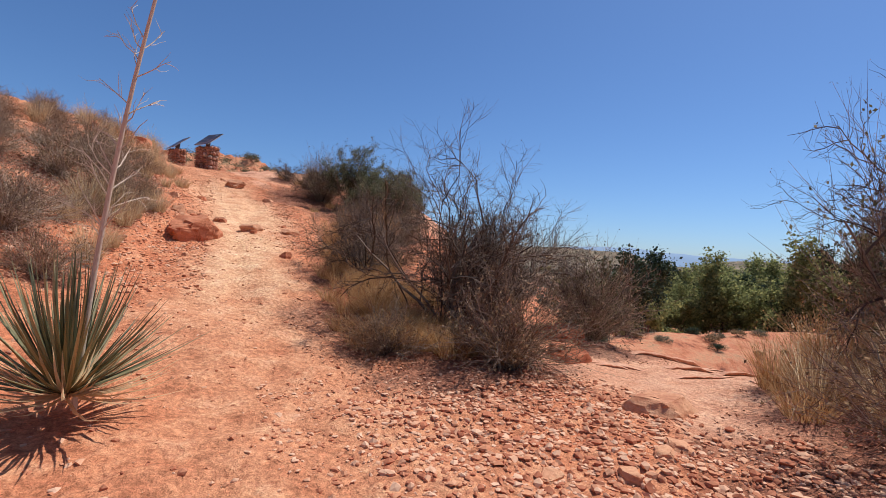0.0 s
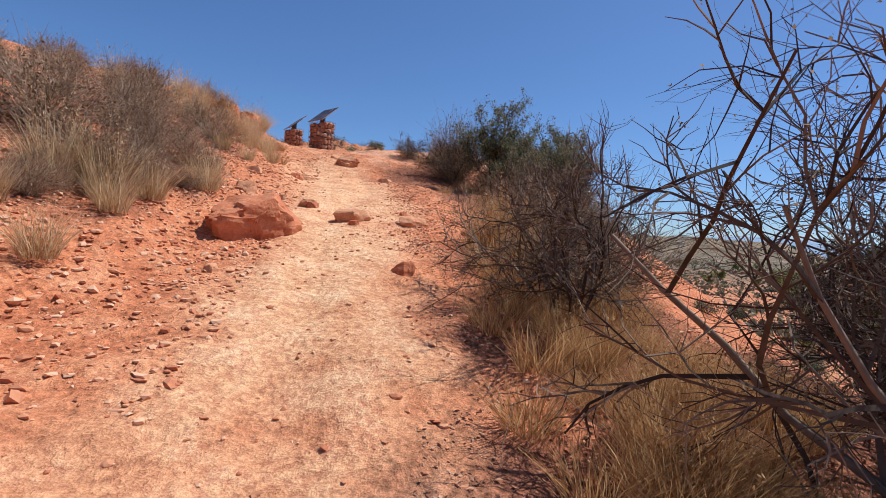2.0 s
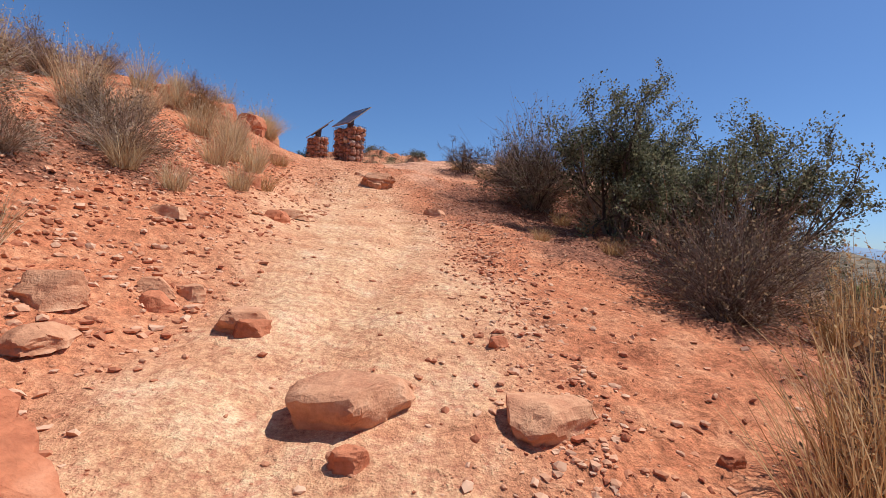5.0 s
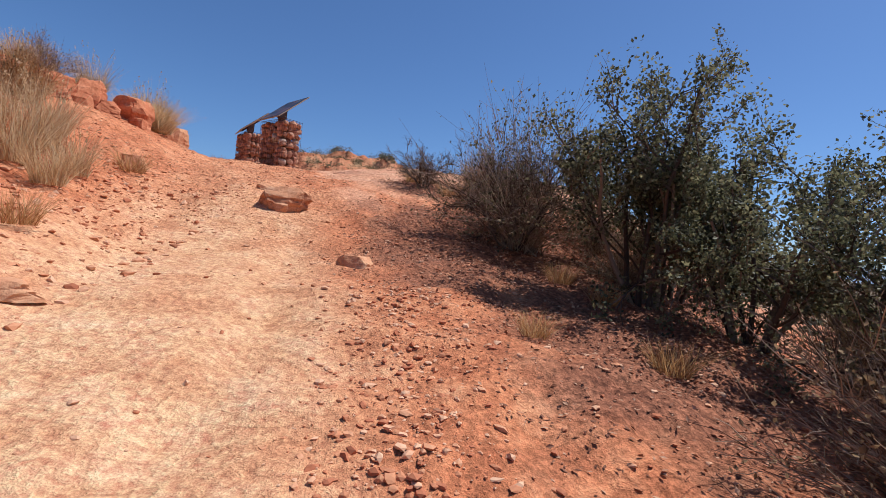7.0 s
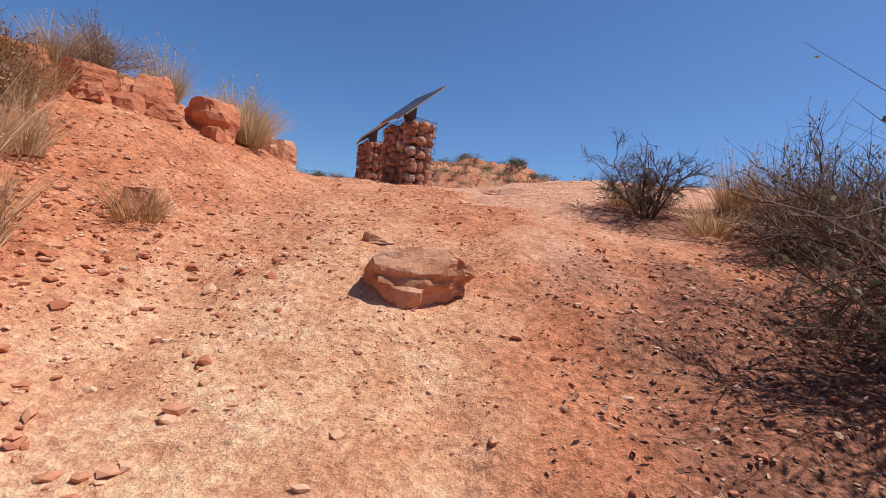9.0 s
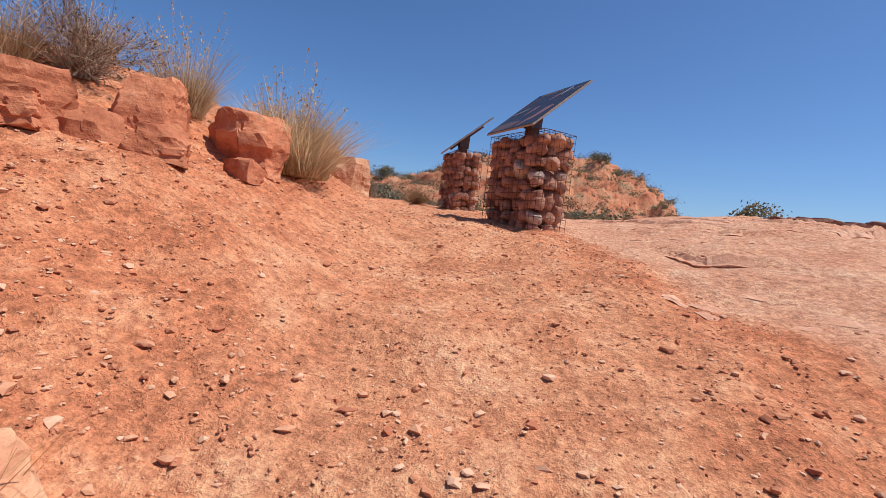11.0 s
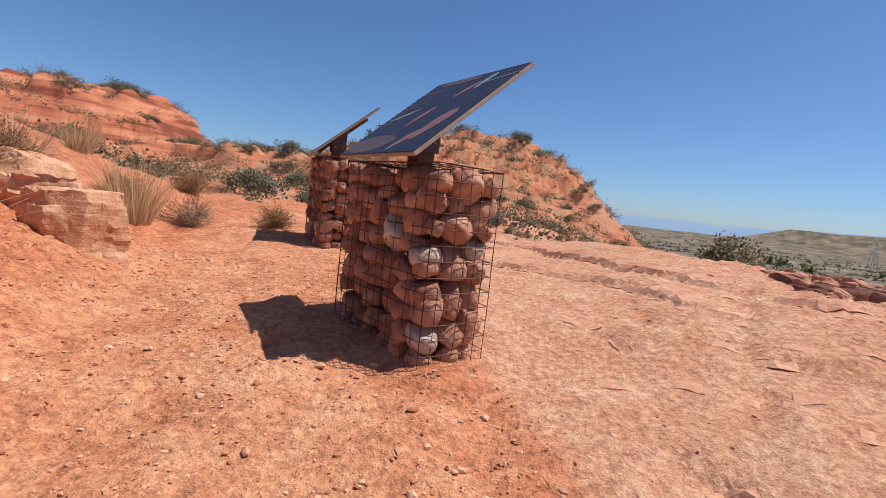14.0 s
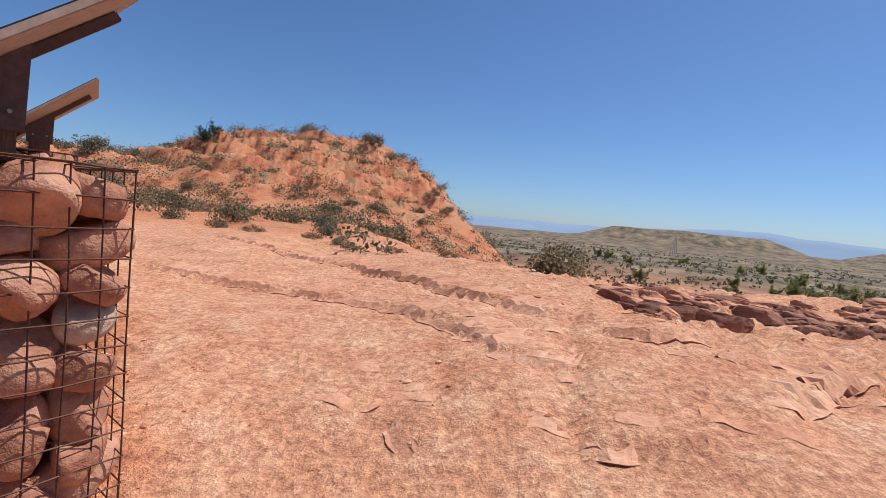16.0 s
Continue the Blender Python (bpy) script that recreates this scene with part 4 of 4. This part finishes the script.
def wire_panel(w, h, cell, seed):
    """A sheet of welded wire in the xz plane."""
    rng = np.random.default_rng(seed)
    lines = []
    nx, nz = round(w / cell), round(h / cell)
    bow = lambda u, v: 0.014 * math.sin(math.pi * u) * math.sin(math.pi * v) + 0.004 * math.sin(9 * u + seed) * math.sin(7 * v)
    for i in range(nx + 1):
        u = i / nx
        lines.append(([((u - 0.5) * w + rng.normal() * 0.001, -bow(u, j / 8), h * j / 8) for j in range(9)], [0.0026] * 9))
    for j in range(nz + 1):
        v = j / nz
        lines.append(([((i / 6 - 0.5) * w, -bow(i / 6, v) - 0.004, h * v + rng.normal() * 0.0015) for i in range(7)], [0.0026] * 7))
    return lines


def panel_stand(m, seed, L=1.0, W=0.47, H=1.13, slope=41, A=1.0, B=0.95):
    rng = np.random.default_rng(seed)
    t = thing("panel_stand", m, "stone-filled rusty wire basket carrying a slanted dark information panel", "information stand", "panel stands")
    # local x along the long side, local -y faces the reader
    for w, place in ((L, pose(0, -W / 2, 0)), (L, pose(0, W / 2, 0, 0, 0, 180)), (W, pose(L / 2, 0, 0, 0, 0, 90)), (W, pose(-L / 2, 0, 0, 0, 0, -90))):
        for line in wire_panel(w, H, 0.085, seed + int(place.translation.x * 9)):
            v, f = tubes([line], 4)
            part("wire", mesh_of("wire", v, f, RUST), t, place, "rusty welded wire")
    for line in wire_panel(L, W, 0.085, seed):
        v, f = tubes([line], 4)
        part("wire", mesh_of("wire", v, f, RUST), t, pose(0, W / 2, H, 90), "rusty welded wire")
    nx, ny, nz = 6, 3, 9
    for k in range(nz):
        for i in range(nx):
            for j in range(ny):
                if 0 < i < nx - 1 and 0 < j < ny - 1 and k < nz - 1:
                    continue
                x = (i + 0.5 + 0.5 * (k % 2) * (0.35 if i < nx - 1 else -0.3)) / nx * L - L / 2 + rng.normal() * 0.016
                y = (j + 0.5) / ny * W - W / 2 + rng.normal() * 0.014
                z = (k + 0.5) / nz * (H - 0.03) + 0.005 + rng.normal() * 0.018
                s = rng.uniform(0.78, 1.2)
                reach = 0.08 * s
                x, y = max(-L / 2 + reach, min(L / 2 - reach, x)), max(-W / 2 + reach * 0.9, min(W / 2 - reach * 0.9, y))
                part("stone", STONE_MESHES[rng.integers(16)], t, pose(x, y, z, rng.normal() * 22, rng.normal() * 22, rng.uniform(0, 360)) @ Matrix.Diagonal((s, s, s, 1)))
    bm = box(0.10, 0.14, 0.46, 0.006, (0, 0, H - 0.02))
    part("post", bm_mesh("post", bm, TIMBER), t, label="dark weathered timber post")
    tilt = pose(0, 0.03, H + 0.33, 0, 0, -5) @ pose(0, 0, 0, slope)
    for sx in (-1, 1):
        bm = bmesh.new()
        pts = [(sx * 0.058, y, z) for y, z in ((-0.085, 0.09), (0.085, 0.09), (0.095, 0.38), (-0.095, 0.20))]
        vs = [bm.verts.new(p) for p in pts] + [bm.verts.new((p[0] + sx * 0.006, p[1], p[2])) for p in pts]
        for q in ((0, 1, 2, 3), (7, 6, 5, 4), (0, 4, 5, 1), (1, 5, 6, 2), (2, 6, 7, 3), (3, 7, 4, 0)):
            bm.faces.new([vs[i] for i in q])
        bmesh.ops.recalc_face_normals(bm, faces=bm.faces)
        br = part("bracket", bm_mesh("bracket", bm, STEEL), t, pose(0, 0, H), "brown steel bracket")
        for y, z in ((-0.045, 0.15), (0.045, 0.15)):
            bolt = bmesh.new()
            bmesh.ops.create_cone(bolt, cap_ends=True, segments=6, radius1=0.008, radius2=0.007, depth=0.008)
            part("bolt", bm_mesh("bolt", bolt, GALVANISED), br, pose(sx * 0.068, y, z, 0, 90))
    board = part("board", bm_mesh("board", box(A, B, 0.022, 0.003), EDGE), t, tilt)
    part("frame_rail", bm_mesh("frame_rail", box(0.06, B * 0.8, 0.035, 0.004, (0, 0, -0.03)), STEEL), t, tilt)
    part("print", bm_mesh("print", box(A - 0.02, B - 0.02, 0.004, 0, (0, 0, 0.0135)), PRINT), board, label="sun-faded dark printed face")
    if seed:
        def patch(name, mat, points, lift):
            bm = bmesh.new()
            low = [bm.verts.new((x, y, 0.0155)) for x, y in points]
            top = [bm.verts.new((x, y, 0.0155 + lift)) for x, y in points]
            bm.faces.new(top)
            for i in range(len(points)):
                j = (i + 1) % len(points)
                bm.faces.new((low[i], low[j], top[j], top[i]))
            part(name, bm_mesh(name, bm, mat), board)
        def oval(cx, cy, rx, ry, turn, n=14, lump=0.15):
            return [(cx + math.cos(turn) * rx * math.cos(a) * (1 + lump * math.sin(3 * a)) - math.sin(turn) * ry * math.sin(a),
                     cy + math.sin(turn) * rx * math.cos(a) * (1 + lump * math.sin(3 * a)) + math.cos(turn) * ry * math.sin(a)) for a in [6.283 * i / n for i in range(n)]]
        patch("picture", PINK, oval(0.30, -0.18, 0.06, 0.17, -0.3), 0.0016)
        patch("picture", PINK, oval(0.18, -0.34, 0.035, 0.12, -0.5), 0.0016)
        patch("picture", PINK, oval(-0.02, -0.06, 0.03, 0.12, -0.3), 0.0016)
        patch("picture", PINK, oval(0.12, 0.25, 0.025, 0.11, -0.5), 0.0016)
        patch("picture", BROWN_PRINT, oval(-0.22, -0.36, 0.28, 0.10, 0.05, lump=0.05), 0.0012)
        patch("picture", BROWN_PRINT, oval(-0.15, 0.42, 0.24, 0.035, 0.0, lump=0.05), 0.0012)
        patch("picture", PALE_PRINT, oval(0.22, 0.33, 0.028, 0.1, -0.2), 0.0018)
        patch("picture", PALE_PRINT, oval(0.36, 0.33, 0.15, 0.006, 0.2, lump=0), 0.0018)
        patch("picture", PALE_PRINT, oval(-0.3, 0.0, 0.13, 0.016, 0.5), 0.0018)
        for i in range(9):
            patch("text_bar", BROWN_PRINT, [(-0.5, 0.3 - i * 0.05), (-0.22 - 0.06 * (i % 3), 0.3 - i * 0.05), (-0.22 - 0.06 * (i % 3), 0.312 - i * 0.05), (-0.5, 0.312 - i * 0.05)], 0.0014)
    return t


panel_stand(pose(0.97, 21.06, ground_z(0.97, 21.06) - 0.06, 0, 0, -48), 7)
panel_stand(pose(-0.45, 24.1, ground_z(-0.45, 24.1) - 0.08, 0, 0, -62), 8)


# ---- distance ----
rngd = np.random.default_rng(77)
KNOLL = [far_bush(51, 0.6, 0.55, 1100, SAGE, 0.045, "low grey-green desert bush on the knoll"), far_bush(52, 0.5, 0.6, 1000, DRY_LEAF, 0.045, "low brown desert bush on the knoll"), far_bush(53, 0.6, 0.6, 1100, OLIVE_LEAF, 0.045, "low olive-brown desert bush on the knoll")]
for _ in range(170):
    x, y = rngd.uniform(-34, 19), rngd.uniform(28, 66)
    if x > 14 - 0.1 * (y - 30) or land(x, y) < 3:
        continue
    put(KNOLL[rngd.integers(3)], x, y, rngd.uniform(0.45, 1.5) ** 1.2)
put(KNOLL[2], 4.7, 24.4, 0.95, label="olive-green bush behind the rock ledge")
for x, y, s in ((3.6, 25.4, 0.5), (3.0, 26.6, 0.6), (2.4, 27.6, 0.6), (0.5, 29.5, 0.8), (1.7, 28.9, 0.7)):
    put(KNOLL[1], x, y, s)
put(leafy_tree(23, 1.6, 0.6, 1500, "small lone dark juniper on the ridge", DARK_GREEN, 0.06, 3, "juniper", "tree", "junipers"), -7.0, 56.0, 1.0)

VALLEY = [far_bush(61, 1.6, 1.7, 2600, SAGE, 0.085, "grey-green bush in the valley"), far_bush(62, 1.3, 1.5, 2200, DRY_LEAF, 0.08, "brown bush in the valley"), far_bush(63, 1.8, 1.6, 2600, DARK_GREEN, 0.085, "dark green bush in the valley")]
for _ in range(110):
    d, a = 14 + 75 * rngd.uniform() ** 1.3, radians(rngd.uniform(18, 100))
    x, y = 2 + d * math.sin(a), -3 + d * math.cos(a)
    if x < 11 or (y > 18 and x < 14):
        continue
    put(VALLEY[rngd.integers(3)], x, y, rngd.uniform(0.4, 1.0))
for x, y, s in ((12.5, 5.6, 0.9), (14.6, 5.8, 1.0), (16.2, 8.0, 1.1), (18.5, 4.4, 1.2), (20, 7.5, 1.2), (13.2, 7.6, 0.9), (12.0, 2.6, 1.0), (13.4, 2.0, 1.05), (14.5, 3.4, 1.1), (13.2, 4.4, 1.0), (16.5, 3.5, 1.2), (11.2, 4.0, 0.8), (15.4, 1.4, 1.0), (17.5, 6, 1.2)):
    put(VALLEY[0], x, y, s * 1.5, label="large grey-green bush below the rock slab")

TREES = [leafy_tree(71, 7, 3.2, 12000, "green cottonwood tree in the valley", GREEN, 0.17, 5, "cottonwood_tree", "tree", "valley trees"), leafy_tree(72, 6, 2.6, 11000, "dark evergreen tree in the valley", DARK_GREEN, 0.17, 5, "evergreen_tree", "tree", "valley trees")]
put(TREES[1], 33, 26, 1.05)
for _ in range(70):
    d, a = rngd.uniform(62, 150), radians(rngd.uniform(46, 80))
    x, y = 1 + d * math.sin(a), -4 + d * math.cos(a)
    put(TREES[0 if rngd.uniform() < 0.72 else 1], x, y, rngd.uniform(0.75, 1.3))
for _ in range(24):
    d, a = rngd.uniform(150, 330), radians(rngd.uniform(30, 52))
    put(TREES[0], 1 + d * math.sin(a), 10 + d * math.cos(a), rngd.uniform(0.3, 0.65))


def far_scrub():
    """Thousands of small bushes over the valley floor, in one piece."""
    rng = np.random.default_rng(9)
    places = []
    for _ in range(2600):
        d, a = 60 + 620 * rng.uniform() ** 1.4, radians(rng.uniform(-5, 80))
        x, y = d * math.sin(a), 15 + d * math.cos(a)
        if x < 14:
            continue
        z = ground_z(x, y)
        s = rng.uniform(0.5, 1.4)
        places += [(x + rng.normal() * 0.6 * s, y + rng.normal() * 0.6 * s, z + rng.uniform(0.1, 1.0) * s) for _ in range(14)]
    v, f = flakes(rng, places, 0.75, 1.1)
    solid("valley_scrub", "scattered olive and brown desert scrub across the valley", "scrub", mesh_of("valley_scrub", v, f, SAGE), Matrix(), kind="stuff")


far_scrub()


def knoll_scrub():
    """Small dry bushes all over the knoll and the cliff's foot, in one piece."""
    rng = np.random.default_rng(19)
    places = []
    for _ in range(2600):
        x, y = rng.uniform(-40, 20), rng.uniform(27, 68)
        if x > 16 - 0.1 * (y - 30) or (y < 34 and x < 1.5 and x > -4):
            continue
        z, s = ground_z(x, y), rng.uniform(0.2, 0.62)
        if y < 38 and rng.uniform() < 0.75:
            continue
        n = int(150 * s + 20)
        places += [(x + rng.normal() * 0.55 * s, y + rng.normal() * 0.55 * s, z + abs(rng.normal()) * 0.5 * s) for _ in range(n)]
    v, f = flakes(rng, places, 0.07, 1.3)
    solid("knoll_scrub", "small grey-green and brown dry bushes dotting the knoll", "scrub", mesh_of("knoll_scrub", v, f, KNOLL_SCRUB), Matrix(), kind="stuff")


KNOLL_SCRUB = island_material("knoll_scrub", [(0.25, (0.09, 0.085, 0.045)), (0.5, (0.19, 0.16, 0.085)), (0.78, (0.36, 0.27, 0.15))], 0.85, 0.8, 0.3)
knoll_scrub()


def small_building(m):
    t = thing("low_building", m, "low grey building with a flat white roof below the hill", "building")
    part("wall", bm_mesh("wall", box(5.6, 4.0, 2.6, 0.02, (0, 0, 1.3)), STUCCO), t)
    part("roof", bm_mesh("roof", box(6.2, 4.6, 0.22, 0.03, (0, 0, 2.72)), WHITE_ROOF), t, label="flat white roof")
    part("roof_vent", bm_mesh("roof_vent", box(0.8, 0.6, 0.35, 0.04, (0.3, 0, 3.0)), WHITE_ROOF), t)
    door = part("door", bm_mesh("door", box(0.95, 0.06, 2.05, 0.01, (1.2, -2.02, 1.03)), STEEL), t)
    part("handle", bm_mesh("handle", box(0.03, 0.06, 0.12, 0.005, (0.85, -2.07, 1.0)), GALVANISED), door)


small_building(pose(29.1, 32.4, land(29.1, 32.4) - 0.3, 0, 0, -30))


def pylon(m):
    t = thing("power_pylon", m, "grey steel lattice power pylon far across the valley", "pylon")
    H, w = 18.0, 2.2
    for sx in (-1, 1):
        for sy in (-1, 1):
            v, f = tubes([([(sx * w, sy * w, 0), (sx * 0.5, sy * 0.5, H)], [0.16, 0.1])], 4)
            part("leg", mesh_of("leg", v, f, GALVANISED), t)
    for z in (12.5, 15.5, 17.8):
        v, f = tubes([([(-4, 0, z), (4, 0, z)], [0.12, 0.12])], 4)
        part("crossarm", mesh_of("crossarm", v, f, GALVANISED), t)
    for k in range(6):
        a, b = w - (w - 0.5) * k / 6, w - (w - 0.5) * (k + 1) / 6
        z0, z1 = H * k / 6, H * (k + 1) / 6
        v, f = tubes([([(-a, -a, z0), (b, -b, z1)], [0.06, 0.06]), ([(a, -a, z0), (-b, -b, z1)], [0.06, 0.06])], 3)
        part("brace", mesh_of("brace", v, f, GALVANISED), t)


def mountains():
    """Far ranges on the horizon, with haze painted into their bluish colour."""
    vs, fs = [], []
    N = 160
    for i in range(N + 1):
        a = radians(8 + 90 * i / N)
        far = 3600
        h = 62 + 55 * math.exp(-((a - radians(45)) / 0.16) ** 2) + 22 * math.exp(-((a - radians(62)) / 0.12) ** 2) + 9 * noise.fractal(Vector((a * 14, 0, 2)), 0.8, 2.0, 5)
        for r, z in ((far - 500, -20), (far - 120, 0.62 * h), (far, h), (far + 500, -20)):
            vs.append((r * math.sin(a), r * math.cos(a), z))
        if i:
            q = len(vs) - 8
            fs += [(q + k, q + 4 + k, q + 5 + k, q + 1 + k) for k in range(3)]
    solid("backdrop", "far mountain range on the horizon in painted haze blue", "mountains", mesh_of("backdrop", vs, fs, HAZE_BLUE, True), Matrix(), kind="structure")


# the blue of distant haze is put into the base colour
HAZE_BLUE = plain("haze_blue_mountain", (0.19, 0.25, 0.33), (0.24, 0.30, 0.38), 1.0, 0, 0.002)
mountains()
pylon(pose(262, 338, land(262, 338), 0, 0, 20))


def rail_fence():
    t = thing("rail_fence", pose(22, 27, 0), "weathered wooden rail fence below the slope", "fence")
    pts = [(24 + i * 2.4, 33 - i * 1.3) for i in range(6)]
    for i, (x, y) in enumerate(pts):
        z = ground_z(x, y)
        part("post", bm_mesh("post", box(0.13, 0.13, 1.3, 0.015, (0, 0, 0.5)), TIMBER), t, pose(x - 22, y - 27, z))
        if i:
            px, py = pts[i - 1]
            pz = ground_z(px, py)
            for h in (0.5, 0.95):
                v, f = tubes([([(px - 22, py - 27, pz + h), (x - 22, y - 27, z + h)], [0.05, 0.05])], 5)
                part("rail", mesh_of("rail", v, f, TIMBER), t)


rail_fence()


# ---- loose stones and litter ----
def gravel():
    rng = np.random.default_rng(3)
    bm = bmesh.new()
    bmesh.ops.create_icosphere(bm, subdivisions=1, radius=1)
    bmesh.ops.triangulate(bm, faces=bm.faces)
    unit = np.array([v.co for v in bm.verts])
    tri = np.array([[v.index for v in f.verts] for f in bm.faces])
    bm.free()
    vs, fs, n = [], [], 0
    for i in range(74000):
        x, y = rng.uniform(-3.2, 6.2), rng.uniform(-4.5, 23)
        fine = i > 54000
        if fine:
            x, y = rng.uniform(-1.6, 2.6), rng.uniform(14.5, 22.5)
        elif rng.uniform() < 0.2:
            x, y = rng.uniform(2.0, 5.7), rng.uniform(-3.2, 1.2)
        elif rng.uniform() < 0.25:
            x, y = rng.uniform(-1.2, 1.5), rng.uniform(4, 17)
        elif rng.uniform() < 0.2:
            y = rng.uniform(7, 13)
            x = 3.2 + 0.25 * rng.normal() + 0.05 * (y - 9)
        t, s = tread_at(x, y), slab_at(x, y)
        if not fine and rng.uniform() < (0.8 if y > 8 else 0.45) * math.sqrt(t) + 0.95 * s:
            continue
        if fine and rng.uniform() < 0.95 * s:
            continue
        r = 0.0035 + 0.008 * rng.uniform() ** 3 if fine else 0.004 + 0.021 * rng.uniform() ** 4 + (0.02 * rng.uniform() if 2.6 < x < 5.8 and y < 0.8 else 0) + (0.02 * rng.uniform() ** 3 if x < 1.5 and 3 < y < 16 else 0)
        k = unit * (1 + 0.28 * rng.normal(size=(len(unit), 1))) * (r * rng.uniform(0.8, 1.6), r * rng.uniform(0.7, 1.2), r * rng.uniform(0.4, 0.8))
        a = rng.uniform(0, 6.283)
        c, q = math.cos(a), math.sin(a)
        k = np.stack([k[:, 0] * c - k[:, 1] * q + x, k[:, 0] * q + k[:, 1] * c + y, k[:, 2] + ground_z(x, y) + 0.15 * r], 1)
        vs.append(k)
        fs.append(tri + n)
        n += len(unit)
    solid("gravel", "loose red sandstone gravel and chips over the slope", "gravel", mesh_of("gravel", np.concatenate(vs), np.concatenate(fs), GRAVEL), Matrix(), kind="stuff")


def litter():
    rng = np.random.default_rng(4)
    places = []
    for sx, sy, r in LITTER_SHADE_SPOTS:
        for _ in range(int(950 * r * r)):
            a, d = rng.uniform(0, 6.283), r * 1.15 * math.sqrt(rng.uniform())
            x, y = sx + d * math.cos(a), sy + d * math.sin(a)
            places.append((x, y, ground_z(x, y) + 0.006))
    v, f = flakes(rng, places, 0.016, 1.9, 0.0, 0.3)
    solid("leaf_litter", "dry brown leaf litter and twigs below the shrubs", "litter", mesh_of("leaf_litter", v, f, LITTER), Matrix(), kind="stuff")


gravel()
litter()


# ---- broken edges of the rock layers on the slab ----
def ledge(seed, line, height, width, parent, mat=None):
    """A low ragged step of rock along a line; its face looks to the line's right side."""
    rng = np.random.default_rng(seed)
    pts = []
    for (ax, ay), (bx, by) in zip(line, line[1:]):
        n = max(2, int(math.hypot(bx - ax, by - ay) / 0.035))
        pts += [(ax + (bx - ax) * i / n, ay + (by - ay) * i / n) for i in range(n)]
    pts.append(line[-1])
    vs, fs, prev = [], [], None
    N = len(pts)
    for i, (x, y) in enumerate(pts):
        a, b = pts[max(0, i - 1)], pts[min(N - 1, i + 1)]
        d = math.hypot(b[0] - a[0], b[1] - a[1]) or 1
        nx, ny = (b[1] - a[1]) / d, -(b[0] - a[0]) / d
        w = Vector((x * 2.6, y * 2.6, seed))
        j = 0.07 * noise.noise(w) + 0.03 * noise.noise(w * 4.1) + 0.004 * rng.normal()
        h = height * (0.55 + 0.7 * abs(noise.noise(w * 0.8 + Vector((9, 0, 0))))) * min(1, 4 * i / N + 0.1, 4 * (N - 1 - i) / N + 0.1)
        x, y = x + nx * j, y + ny * j
        q = len(vs)
        for off, up in ((-0.045, -0.06), (0.012, 0.35 * h), (0.02, 0.8 * h), (0.0, h), (-0.06, 0.97 * h), (-0.5 * width, 0.55 * h), (-width, -0.03)):
            px, py = x + nx * off, y + ny * off
            vs.append((px, py, ground_z(px, py) + up + (0.004 * rng.normal() if off < 0 else 0)))
        if i:
            for k in range(6):
                fs.append((q - 7 + k, q + k, q + k + 1, q - 6 + k))
    part("ledge", mesh_of("ledge", vs, fs, mat or SLAB_ROCK), parent)


SLAB_ROCK = sandstone("slab_sandstone", (0.45, 0.185, 0.098), (0.595, 0.285, 0.16), (0.675, 0.375, 0.23), 1.0)
for i, line in enumerate(CRACKS):
    if i not in (2, 8):
        ledge(200 + i, line, (0.014, 0.022, 0, 0.018, 0.028, 0.045, 0.015, 0.03, 0)[i], min(0.55, 0.3 * math.dist(line[0], line[-1])), ground)
rngl = np.random.default_rng(12)
LEDGE_BLOCKS = [rock_mesh("ledge_block", 600 + k, (rngl.uniform(0.22, 0.6), rngl.uniform(0.16, 0.34), rngl.uniform(0.06, 0.13)), DARK_ROCK if k < 6 else SLAB_ROCK, levels=4, rough=0.06, layers=7, chips=0.1) for k in range(9)]
for k in range(150):
    u = rngl.uniform()
    x, y = 4.5 + 4.4 * u, 23.5 - 1.3 * rngl.uniform() - 0.4 * u
    part("ledge_block", LEDGE_BLOCKS[rngl.integers(9)], ground, pose(x, y, ground_z(x, y) - 0.04, rngl.normal() * 6, 6 + rngl.normal() * 6, -14 + rngl.normal() * 13))
for k in range(60):
    x, y = rngl.uniform(1.9, 5.0), rngl.uniform(18.2, 22.5)
    L = rngl.uniform(0.06, 0.22)
    ledge(400 + k, ((x, y + 0.2 * L), (x + L, y - 0.3 * L)), rngl.uniform(0.004, 0.013), 0.16, ground)
for k in range(16):
    x, y = rngl.uniform(5.3, 9.0), rngl.uniform(0.0, 2.2)
    L = rngl.uniform(0.3, 0.8)
    ledge(500 + k, ((x, y + 0.25 * L), (x + L, y - 0.15 * L)), rngl.uniform(0.03, 0.07), 0.3, ground)
